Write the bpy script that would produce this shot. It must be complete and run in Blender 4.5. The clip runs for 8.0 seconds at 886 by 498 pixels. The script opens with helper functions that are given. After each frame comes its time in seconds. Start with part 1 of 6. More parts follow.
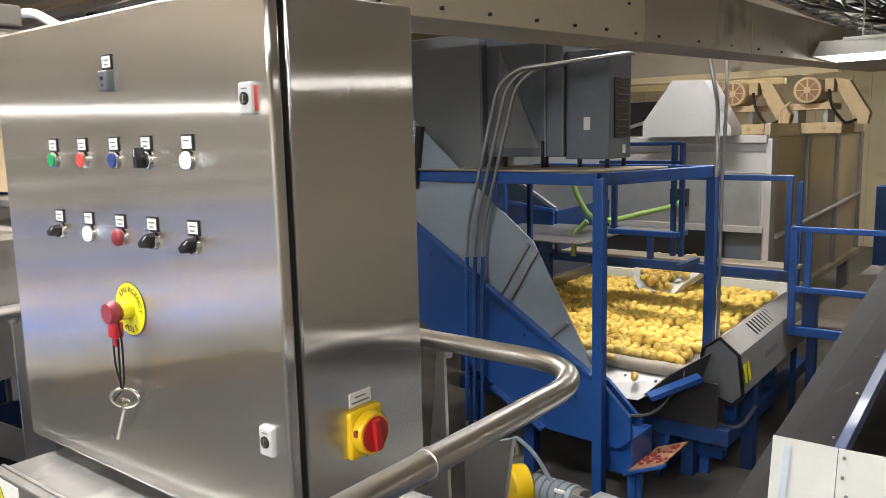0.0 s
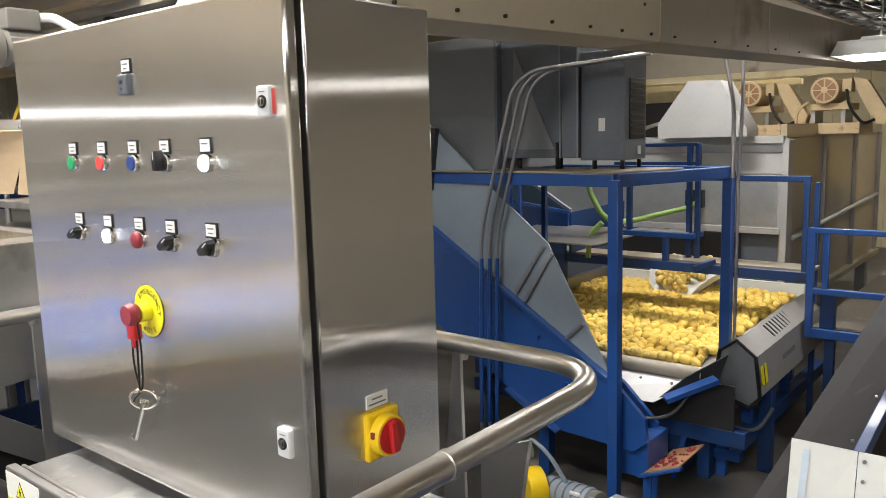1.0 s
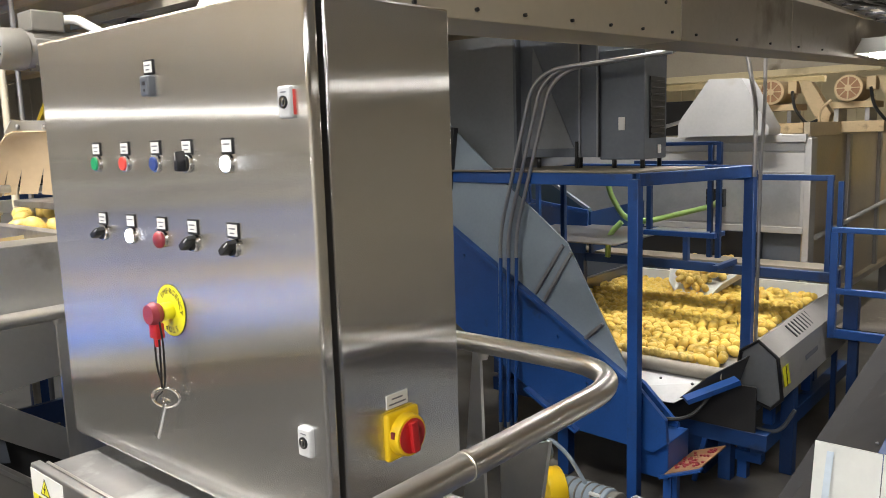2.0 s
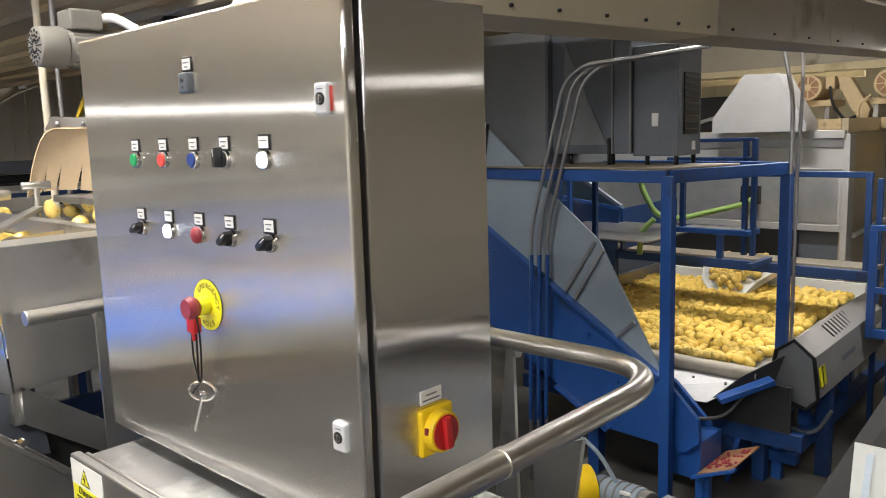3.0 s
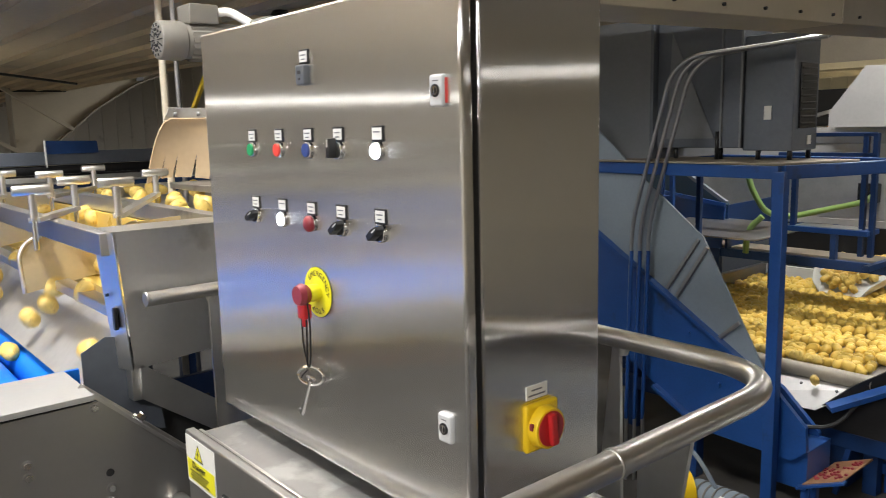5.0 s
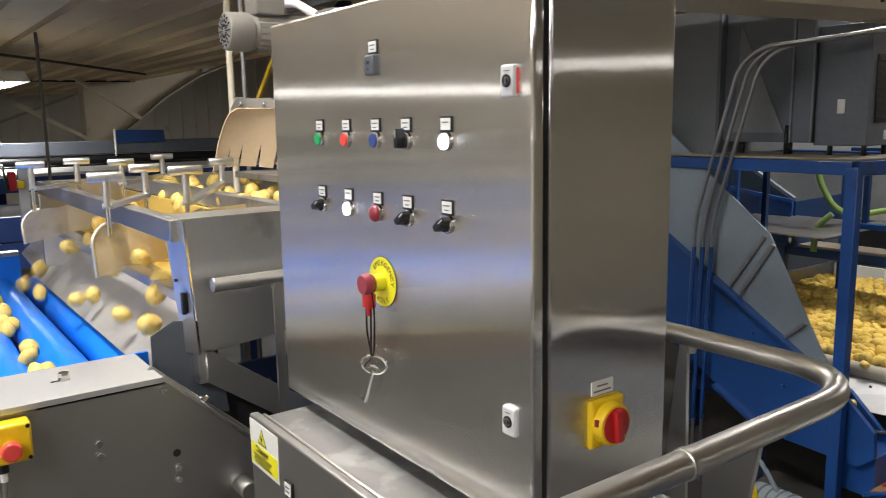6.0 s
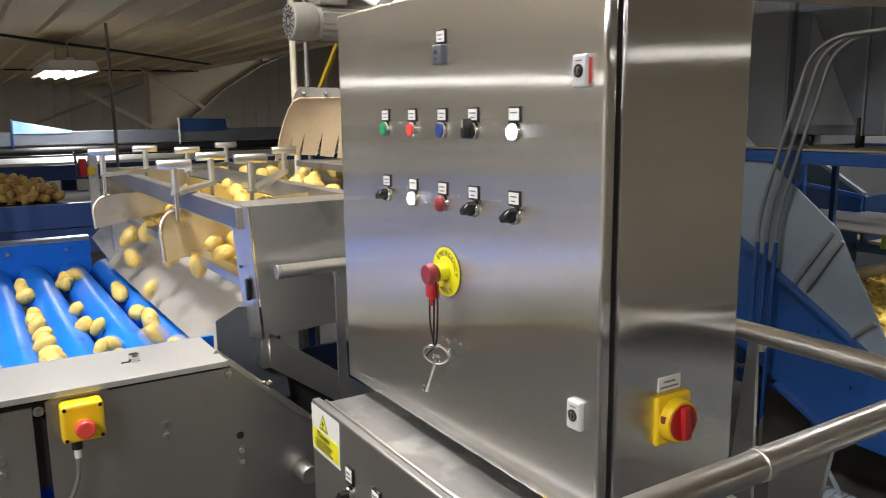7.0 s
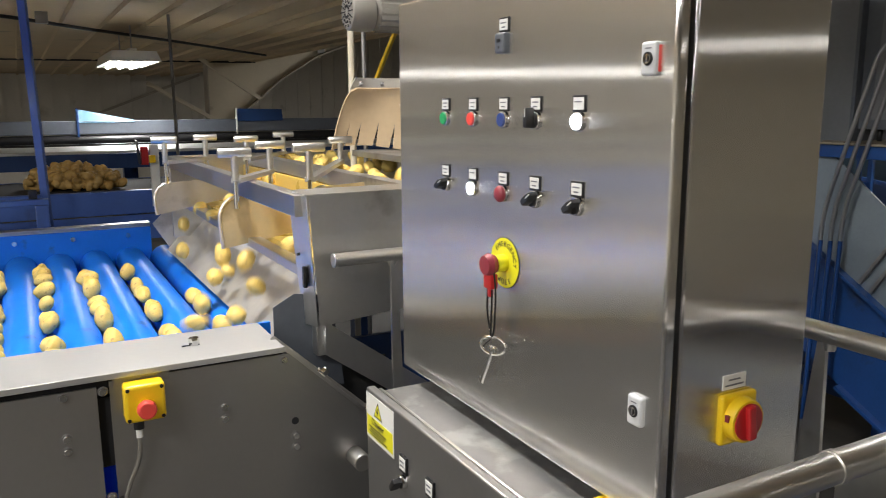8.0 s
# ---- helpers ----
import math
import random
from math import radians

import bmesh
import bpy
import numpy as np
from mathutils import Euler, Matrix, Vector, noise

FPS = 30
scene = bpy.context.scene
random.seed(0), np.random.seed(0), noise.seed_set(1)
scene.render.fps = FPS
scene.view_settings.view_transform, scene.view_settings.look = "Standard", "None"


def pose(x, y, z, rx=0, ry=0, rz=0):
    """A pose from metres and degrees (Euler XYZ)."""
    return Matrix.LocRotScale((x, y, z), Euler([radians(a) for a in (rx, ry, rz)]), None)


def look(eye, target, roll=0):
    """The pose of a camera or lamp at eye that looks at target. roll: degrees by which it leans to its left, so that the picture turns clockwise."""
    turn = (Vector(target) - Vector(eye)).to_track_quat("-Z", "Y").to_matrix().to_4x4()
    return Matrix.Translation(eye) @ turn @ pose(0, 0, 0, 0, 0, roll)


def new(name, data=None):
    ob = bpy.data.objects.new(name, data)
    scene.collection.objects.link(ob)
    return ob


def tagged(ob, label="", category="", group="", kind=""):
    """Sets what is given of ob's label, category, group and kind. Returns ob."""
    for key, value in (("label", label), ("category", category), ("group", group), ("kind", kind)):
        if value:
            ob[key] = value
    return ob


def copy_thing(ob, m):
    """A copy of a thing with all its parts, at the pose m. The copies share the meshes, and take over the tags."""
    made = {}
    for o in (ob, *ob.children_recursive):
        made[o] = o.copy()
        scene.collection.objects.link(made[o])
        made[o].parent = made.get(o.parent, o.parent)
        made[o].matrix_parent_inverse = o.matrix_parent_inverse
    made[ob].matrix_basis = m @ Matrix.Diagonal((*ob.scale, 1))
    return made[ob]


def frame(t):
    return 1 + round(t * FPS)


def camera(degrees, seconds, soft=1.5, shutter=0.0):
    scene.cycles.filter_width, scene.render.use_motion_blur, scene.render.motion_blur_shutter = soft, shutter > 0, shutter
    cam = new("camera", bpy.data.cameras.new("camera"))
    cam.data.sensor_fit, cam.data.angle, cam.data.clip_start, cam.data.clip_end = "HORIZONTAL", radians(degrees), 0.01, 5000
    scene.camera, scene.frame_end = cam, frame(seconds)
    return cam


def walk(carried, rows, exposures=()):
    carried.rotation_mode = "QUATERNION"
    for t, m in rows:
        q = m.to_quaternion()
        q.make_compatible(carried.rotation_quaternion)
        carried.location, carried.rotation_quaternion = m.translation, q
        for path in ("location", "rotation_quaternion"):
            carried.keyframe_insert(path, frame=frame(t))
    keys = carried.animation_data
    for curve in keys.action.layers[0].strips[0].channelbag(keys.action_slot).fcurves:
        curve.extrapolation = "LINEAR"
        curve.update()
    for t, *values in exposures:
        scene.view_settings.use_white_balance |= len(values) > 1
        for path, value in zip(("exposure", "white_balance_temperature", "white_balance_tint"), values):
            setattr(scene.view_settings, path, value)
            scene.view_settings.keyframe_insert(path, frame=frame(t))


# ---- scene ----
cam = camera(59.4, 8.0, 0.7, 0.5)
PATH = [
    (0, (0.823, -0.678, 2.195), (-0.404, 0.875, 1.903), -1.4),
    (0.5, (0.823, -0.681, 2.196), (-0.418, 0.861, 1.906), -1.5),
    (1, (0.82, -0.681, 2.196), (-0.435, 0.85, 1.909), -1.6),
    (1.5, (0.819, -0.681, 2.197), (-0.452, 0.837, 1.911), -1.7),
    (3, (0.81, -0.686, 2.197), (-0.537, 0.763, 1.903), -1.8),
    (3.5, (0.807, -0.689, 2.197), (-0.576, 0.725, 1.9), -1.8),
    (4, (0.802, -0.691, 2.198), (-0.622, 0.681, 1.898), -1.7),
    (4.5, (0.796, -0.695, 2.199), (-0.671, 0.631, 1.896), -1.6),
    (6, (0.773, -0.71, 2.197), (-0.822, 0.451, 1.872), -1.0),
    (6.5, (0.768, -0.718, 2.198), (-0.866, 0.386, 1.862), -0.9),
    (7, (0.76, -0.725, 2.197), (-0.909, 0.321, 1.85), -0.7),
    (7.5, (0.752, -0.73, 2.194), (-0.95, 0.259, 1.838), -0.5),
    (8, (0.745, -0.735, 2.191), (-0.985, 0.199, 1.827), -0.3),
]
walk(cam, [(t, look(e, a, r)) for t, e, a, r in PATH], [(0, 0.56), (3, 0.41), (4.5, 0.28), (6, 0.12), (8, 0.06)])

# ---- light: a windowless hall with ceiling lamps, most of them added out of view ----
world = bpy.data.worlds.new("hall")
scene.world = world
world.use_nodes = True
world.node_tree.nodes["Background"].inputs[0].default_value = (0.9, 0.92, 1.0, 1)
world.node_tree.nodes["Background"].inputs[1].default_value = 0.006
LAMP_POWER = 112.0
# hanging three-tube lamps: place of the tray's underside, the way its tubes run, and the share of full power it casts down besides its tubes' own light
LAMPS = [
    # First two are in view; third unseen; fourth added unseen to brighten the elevator.
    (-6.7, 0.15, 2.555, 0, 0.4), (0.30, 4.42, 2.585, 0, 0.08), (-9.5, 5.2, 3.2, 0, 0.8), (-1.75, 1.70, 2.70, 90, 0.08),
    # Unseen; placed by the bright streaks the cabinet steel reflects.
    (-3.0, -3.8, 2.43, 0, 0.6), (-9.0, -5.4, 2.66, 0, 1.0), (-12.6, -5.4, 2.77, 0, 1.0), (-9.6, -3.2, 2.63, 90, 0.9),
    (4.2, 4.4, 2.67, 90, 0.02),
    # Unseen fill lamps, added high up for even light.
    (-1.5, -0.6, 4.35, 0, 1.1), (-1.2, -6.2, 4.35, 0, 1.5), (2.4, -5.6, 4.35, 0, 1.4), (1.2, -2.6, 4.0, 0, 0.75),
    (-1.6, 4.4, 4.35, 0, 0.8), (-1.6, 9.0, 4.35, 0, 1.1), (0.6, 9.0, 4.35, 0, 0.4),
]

# ---- materials ----
def material(name, base, rough=0.5, metal=0.0, var=0.12, scale=6.0, grain=60.0, bump=0.0, stretch=(1, 1, 1),
             spots=None, spot_scale=9.0, spot_at=0.62, aniso=0.0, rough_var=0.12, coat=0.0):
    m = bpy.data.materials.new(name)
    m.use_nodes = True
    nt = m.node_tree
    n, l = nt.nodes, nt.links
    b = n["Principled BSDF"]
    co = n.new("ShaderNodeTexCoord")
    mp = n.new("ShaderNodeMapping")
    mp.inputs["Scale"].default_value = stretch
    l.new(co.outputs["Object"], mp.inputs["Vector"])
    big = n.new("ShaderNodeTexNoise")
    big.inputs["Scale"].default_value, big.inputs["Detail"].default_value = scale, 4
    l.new(co.outputs["Object"], big.inputs["Vector"])
    fine = n.new("ShaderNodeTexNoise")
    fine.inputs["Scale"].default_value, fine.inputs["Detail"].default_value = grain, 3
    l.new(mp.outputs["Vector"], fine.inputs["Vector"])
    mix = n.new("ShaderNodeMix")
    mix.data_type = "RGBA"
    mix.inputs["A"].default_value = (*[c * (1 - var) for c in base], 1)
    mix.inputs["B"].default_value = (*[min(1, c * (1 + var)) for c in base], 1)
    add = n.new("ShaderNodeMath")
    add.operation = "MULTIPLY_ADD"
    add.inputs[1].default_value = 0.5
    l.new(fine.outputs["Fac"], add.inputs[0])
    half = n.new("ShaderNodeMath")
    half.operation = "MULTIPLY_ADD"
    half.inputs[1].default_value, half.inputs[2].default_value = 1.2, -0.35
    l.new(big.outputs["Fac"], half.inputs[0])
    l.new(half.outputs[0], add.inputs[2])
    l.new(add.outputs[0], mix.inputs["Factor"])
    out = mix.outputs["Result"]
    if spots:
        sp = n.new("ShaderNodeTexNoise")
        sp.inputs["Scale"].default_value, sp.inputs["Detail"].default_value = spot_scale, 8
        l.new(co.outputs["Object"], sp.inputs["Vector"])
        ramp = n.new("ShaderNodeMapRange")
        ramp.inputs["From Min"].default_value, ramp.inputs["From Max"].default_value = spot_at, spot_at + 0.12
        l.new(sp.outputs["Fac"], ramp.inputs["Value"])
        mix2 = n.new("ShaderNodeMix")
        mix2.data_type = "RGBA"
        mix2.inputs["B"].default_value = (*spots, 1)
        l.new(ramp.outputs["Result"], mix2.inputs["Factor"])
        l.new(out, mix2.inputs["A"])
        out = mix2.outputs["Result"]
    l.new(out, b.inputs["Base Color"])
    rr = n.new("ShaderNodeMapRange")
    rr.inputs["To Min"].default_value, rr.inputs["To Max"].default_value = max(0.03, rough - rough_var), min(1, rough + rough_var)
    l.new(big.outputs["Fac"], rr.inputs["Value"])
    l.new(rr.outputs["Result"], b.inputs["Roughness"])
    b.inputs["Metallic"].default_value = metal
    b.inputs["Coat Weight"].default_value = coat
    if aniso:
        # upright brush strokes: gloss smeared sideways, tight up and down
        g = n.new("ShaderNodeBsdfAnisotropic")
        g.inputs["Anisotropy"].default_value = -aniso
        tg = n.new("ShaderNodeTangent")
        tg.direction_type, tg.axis = "RADIAL", "Z"
        l.new(tg.outputs[0], g.inputs["Tangent"])
        l.new(out, g.inputs["Color"])
        l.new(rr.outputs["Result"], g.inputs["Roughness"])
        l.new(g.outputs[0], n["Material Output"].inputs["Surface"])
    if bump:
        bp = n.new("ShaderNodeBump")
        bp.inputs["Strength"].default_value, bp.inputs["Distance"].default_value = bump, 0.004
        l.new(fine.outputs["Fac"], bp.inputs["Height"])
        l.new(bp.outputs["Normal"], b.inputs["Normal"])
    return m


def glow(name, colour, strength):
    m = bpy.data.materials.new(name)
    m.use_nodes = True
    b = m.node_tree.nodes["Principled BSDF"]
    b.inputs["Base Color"].default_value = (*colour, 1)
    b.inputs["Emission Color"].default_value = (*colour, 1)
    b.inputs["Emission Strength"].default_value = strength
    return m


STEEL = material("brushed_steel", (0.79, 0.785, 0.78), 0.22, 1.0, 0.06, 2.5, 110, 0.0, (4, 4, 0.1), aniso=0.87, rough_var=0.02)
STEEL_FLAT = material("sheet_steel", (0.64, 0.635, 0.62), 0.36, 1.0, 0.10, 5, 70, 0.04, spots=(0.40, 0.39, 0.37), spot_scale=7)
STEEL_TUBE = material("satin_tube", (0.68, 0.665, 0.63), 0.36, 1.0, 0.06, 8, 120, 0.03, rough_var=0.05)
STEEL_DULL = material("dull_steel", (0.36, 0.355, 0.35), 0.42, 0.9, 0.14, 4, 60, 0.05, spots=(0.22, 0.2, 0.18), spot_scale=5)
STEEL_DUSTY = material("dusty_steel", (0.50, 0.48, 0.44), 0.5, 0.55, 0.18, 4, 40, 0.08, spots=(0.34, 0.29, 0.22), spot_scale=3)
GALV = material("galvanised_sheet", (0.42, 0.43, 0.44), 0.45, 0.75, 0.16, 9, 50, 0.04)
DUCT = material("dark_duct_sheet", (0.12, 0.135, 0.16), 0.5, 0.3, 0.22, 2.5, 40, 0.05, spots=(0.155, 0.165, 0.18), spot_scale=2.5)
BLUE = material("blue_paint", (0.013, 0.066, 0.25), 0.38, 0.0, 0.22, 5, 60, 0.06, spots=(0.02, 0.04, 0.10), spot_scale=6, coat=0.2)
# darker copy of BLUE: shade on low frames, own deep paint on others
BLUE_DEEP = material("deep_and_shaded_blue", (0.009, 0.040, 0.14), 0.45, 0.0, 0.25, 4, 60, 0.06, spots=(0.015, 0.02, 0.04), spot_scale=5)
BLUE_GREY = material("worn_blue_grey_sheet", (0.25, 0.30, 0.345), 0.42, 0.2, 0.16, 3, 50, 0.05, spots=(0.20, 0.24, 0.29), spot_scale=4)
PALE_BLUE = material("pale_blue_sheet", (0.035, 0.115, 0.20), 0.5, 0.0, 0.15, 5, 50, 0.04)
ROLLER = material("blue_roller_pvc", (0.008, 0.19, 0.80), 0.36, 0.0, 0.12, 6, 90, 0.03, spots=(0.03, 0.10, 0.36), spot_scale=12)
CREAM = material("cream_painted_metal", (0.56, 0.50, 0.38), 0.5, 0.0, 0.10, 3, 45, 0.05, spots=(0.36, 0.30, 0.21), spot_scale=4, spot_at=0.66)
CREAM_GREY = material("dirty_cream_metal", (0.38, 0.34, 0.27), 0.55, 0.0, 0.16, 3, 45, 0.06, spots=(0.20, 0.17, 0.12), spot_scale=3)
CEILING = material("ceiling_sheet", (0.54, 0.42, 0.25), 0.6, 0.0, 0.15, 1.2, 30, 0.05, spots=(0.30, 0.25, 0.18), spot_scale=2)
WALLS = material("wall_sheet", (0.62, 0.585, 0.51), 0.65, 0.0, 0.15, 1.5, 30, 0.05, spots=(0.34, 0.30, 0.24), spot_scale=2)
CONCRETE = material("dark_wet_concrete", (0.085, 0.08, 0.072), 0.48, 0.0, 0.35, 3, 30, 0.15, spots=(0.11, 0.10, 0.085), spot_scale=2.3, spot_at=0.5)
# unseen floor; its tone is set for what the cabinet door reflects
UNSEEN_CONCRETE = material("unseen_floor_concrete", (0.085, 0.081, 0.074), 0.7, 0.0, 0.18, 1.5, 30, 0.1, spots=(0.06, 0.057, 0.052), spot_scale=2.0, spot_at=0.55)
MUD = material("muddy_water", (0.10, 0.075, 0.042), 0.22, 0.0, 0.4, 6, 25, 0.3, spots=(0.2, 0.17, 0.12), spot_scale=14, spot_at=0.66)
RUBBER = material("black_rubber", (0.022, 0.022, 0.022), 0.55, 0.0, 0.3, 5, 60, 0.05)
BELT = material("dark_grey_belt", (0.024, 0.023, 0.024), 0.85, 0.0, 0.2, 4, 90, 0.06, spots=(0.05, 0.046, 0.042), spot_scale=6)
TAN = material("tan_rubber", (0.48, 0.36, 0.22), 0.6, 0.0, 0.12, 6, 50, 0.06, spots=(0.40, 0.29, 0.17), spot_scale=5)
WHITE = material("white_paint", (0.72, 0.72, 0.69), 0.4, 0.0, 0.05, 6, 60, 0.03)
DIRTY_WHITE = material("scuffed_white_sheet", (0.66, 0.68, 0.66), 0.38, 0.0, 0.08, 5, 60, 0.03, spots=(0.48, 0.50, 0.50), spot_scale=5)
YELLOW = material("yellow_plastic", (0.80, 0.53, 0.012), 0.35, 0.0, 0.06, 10, 80, 0.02)
LABEL_YELLOW = material("yellow_label", (0.75, 0.70, 0.02), 0.4, 0.0, 0.04, 10, 80)
RED = material("red_plastic", (0.48, 0.018, 0.02), 0.35, 0.0, 0.06, 10, 80, 0.02)
DULL_RED = material("dull_red_plastic", (0.24, 0.028, 0.04), 0.4, 0.0, 0.08, 10, 80, 0.02)
CORAL = material("coral_red_plastic", (0.72, 0.07, 0.055), 0.35, 0.0, 0.05, 10, 80)
GREEN = material("green_plastic", (0.02, 0.30, 0.10), 0.35, 0.0, 0.05, 10, 80)
NAVY = material("blue_plastic", (0.03, 0.06, 0.22), 0.35, 0.0, 0.05, 10, 80)
BLACK = material("black_plastic", (0.012, 0.012, 0.013), 0.33, 0.0, 0.1, 10, 80)
INK = material("black_ink", (0.015, 0.015, 0.015), 0.6, 0.0, 0.02)
GREY_INK = material("grey_ink", (0.16, 0.16, 0.18), 0.6, 0.0, 0.02)
CHROME = material("chrome", (0.75, 0.75, 0.74), 0.12, 1.0, 0.03, 10, 80, rough_var=0.04)
GREY_PLASTIC = material("grey_plastic", (0.10, 0.11, 0.125), 0.4, 0.0, 0.06, 10, 80)
POTATO = material("potato_skin", (0.70, 0.50, 0.13), 0.42, 0.0, 0.26, 34, 150, 0.25, spots=(0.44, 0.26, 0.07), spot_scale=70, spot_at=0.60)
RUSSET = material("browner_potato_skin", (0.48, 0.30, 0.085), 0.55, 0.0, 0.22, 14, 60, 0.15, spots=(0.32, 0.19, 0.05), spot_scale=22, spot_at=0.58)
MOTOR_GREY = material("motor_grey_paint", (0.19, 0.178, 0.155), 0.5, 0.1, 0.12, 8, 50, 0.05, spots=(0.24, 0.2, 0.15), spot_scale=9)
TAN_METAL = material("dusty_tan_machine_paint", (0.56, 0.43, 0.25), 0.6, 0.1, 0.18, 8, 50, 0.06, spots=(0.27, 0.2, 0.12), spot_scale=9)
HOSE = material("green_hose", (0.22, 0.34, 0.10), 0.45, 0.0, 0.08, 10, 60)
CONDUIT = material("steel_conduit", (0.42, 0.42, 0.42), 0.35, 0.9, 0.08, 9, 60)
WOOD_DECK = material("worn_plywood_deck", (0.25, 0.215, 0.16), 0.6, 0.0, 0.16, 5, 40, 0.08, spots=(0.19, 0.15, 0.1), spot_scale=4)
LIT_WHITE = glow("lit_white_lens", (0.84, 0.91, 1.0), 9.0)
TUBE_LIGHT = glow("lamp_tube", (1.0, 0.965, 0.90), 12.0)
BIN_STEEL = material("weathered_bin_sheet", (0.47, 0.465, 0.455), 0.48, 0.4, 0.12, 3, 40, 0.05, spots=(0.40, 0.37, 0.32), spot_scale=3)
# brown rust and warm reflections on the bin's side, both in the colour
BIN_SIDE = material("rust_and_reflection_bin_sheet", (0.46, 0.385, 0.27), 0.36, 0.45, 0.28, 2.2, 40, 0.06, spots=(0.52, 0.39, 0.21), spot_scale=2.2, spot_at=0.56)
BROWN_DECK = material("mud_stained_deck", (0.095, 0.08, 0.06), 0.6, 0.0, 0.3, 4, 30, 0.15, spots=(0.22, 0.19, 0.14), spot_scale=7, spot_at=0.6)
GOLD = material("golden_potato_skin", (0.80, 0.55, 0.11), 0.42, 0.0, 0.2, 14, 60, 0.15, spots=(0.52, 0.32, 0.06), spot_scale=24, spot_at=0.62)
PANEL_STEEL = material("satin_panel_steel", (0.40, 0.395, 0.385), 0.42, 0.95, 0.06, 3, 80, 0.02, rough_var=0.05)
# cream sheet with the far end's yellowish light put into its colour
WALL_WARM = material("warm_lit_sheet", (0.62, 0.54, 0.34), 0.65, 0.0, 0.12, 1.5, 30, 0.05, spots=(0.42, 0.34, 0.2), spot_scale=2)
SCUFF_BLUE = material("blue_scuff", (0.52, 0.61, 0.70), 0.5, 0.0, 0.2, 20, 60)
DUCT_PALE = material("pale_duct_sheet", (0.21, 0.22, 0.235), 0.45, 0.35, 0.18, 2.0, 40, 0.05, spots=(0.16, 0.165, 0.17), spot_scale=2.5)
LEDGE_STEEL = material("bright_ledge_steel", (0.50, 0.50, 0.495), 0.42, 0.6, 0.06, 4, 80, 0.02)
LOCK_GREY = material("grey_white_plastic", (0.50, 0.51, 0.52), 0.4, 0.0, 0.05, 10, 80, 0.02)
LID_STEEL = material("dusty_lid_steel", (0.34, 0.335, 0.325), 0.38, 0.8, 0.12, 7, 60, 0.03, spots=(0.50, 0.51, 0.49), spot_scale=11, spot_at=0.50)
COVER_STEEL = material("stained_cover_steel", (0.40, 0.385, 0.36), 0.45, 0.5, 0.14, 5, 60, 0.04, spots=(0.26, 0.24, 0.21), spot_scale=6)
# golden light thrown back by the potatoes, put into the sheet's colour
GOLD_LIT = material("gold_lit_sheet", (0.62, 0.43, 0.09), 0.3, 0.0, 0.18, 6, 60, 0.04, spots=(0.46, 0.34, 0.14), spot_scale=5)
RUST = material("rust_red_paint", (0.30, 0.16, 0.08), 0.6, 0.0, 0.2, 10, 60, 0.05)
# steel with the potatoes' golden reflection painted into its colour
GOLD_SHEEN = material("gold_reflection_steel", (0.60, 0.49, 0.28), 0.42, 0.5, 0.14, 6, 60, 0.05, spots=(0.42, 0.33, 0.18), spot_scale=6)
# lighter copy of BLUE: front light on the west conveyor put into colour
LINE_BLUE = material("lightened_blue_paint", (0.065, 0.135, 0.42), 0.42, 0.0, 0.18, 5, 60, 0.05, spots=(0.05, 0.09, 0.24), spot_scale=6)
# near black that paints the shade in gaps, slots, holes and the drip tray
DEAD = material("shade_black", (0.01, 0.01, 0.012), 0.7)

# ---- mesh helpers ----
ORIGIN = {}


def thing(name, at, label, category, group="", kind=""):
    """A top-level thing: an Empty at its base. Parts are drawn in world places."""
    ob = new(name)
    ob.empty_display_size = 0.05
    ob.location = at
    ORIGIN[ob] = Vector(at)
    return tagged(ob, label, category, group, kind)


def finish(bm, name, mat, smooth=True):
    me = bpy.data.meshes.new(name)
    bmesh.ops.recalc_face_normals(bm, faces=bm.faces)
    # flat panels keep their own normal; rounded edges and round bars are smoothed
    keep = []
    for f in bm.faces:
        if len(f.edges) == 4 and f.calc_area() > 0.0004:
            turns = [e.calc_face_angle(9.0) for e in f.edges]
            keep.append(max(turns) - min(turns) > 0.035)
        else:
            keep.append(len(f.edges) <= 4)
    bm.to_mesh(me)
    bm.free()
    me.materials.append(mat)
    if smooth:
        me.set_sharp_from_angle(angle=radians(35))
        me.polygons.foreach_set("use_smooth", keep)
    return me


def part(name, bm, mat, parent, label=""):
    """A bmesh in world places as one mesh under a thing or a part."""
    bmesh.ops.translate(bm, verts=bm.verts, vec=-ORIGIN[parent])
    ob = new(name, finish(bm, name, mat))
    ob.parent = parent
    ORIGIN[ob] = ORIGIN[parent]
    return tagged(ob, label)


def single(name, bm, mat, label, category, group="", kind=""):
    """A thing of one mesh, its origin at the middle of its base."""
    xs, ys, zs = zip(*[v.co for v in bm.verts])
    at = Vector(((min(xs) + max(xs)) / 2, (min(ys) + max(ys)) / 2, min(zs)))
    bmesh.ops.translate(bm, verts=bm.verts, vec=-at)
    ob = new(name, finish(bm, name, mat))
    ob.location = at
    ORIGIN[ob] = at
    return tagged(ob, label, category, group, kind)


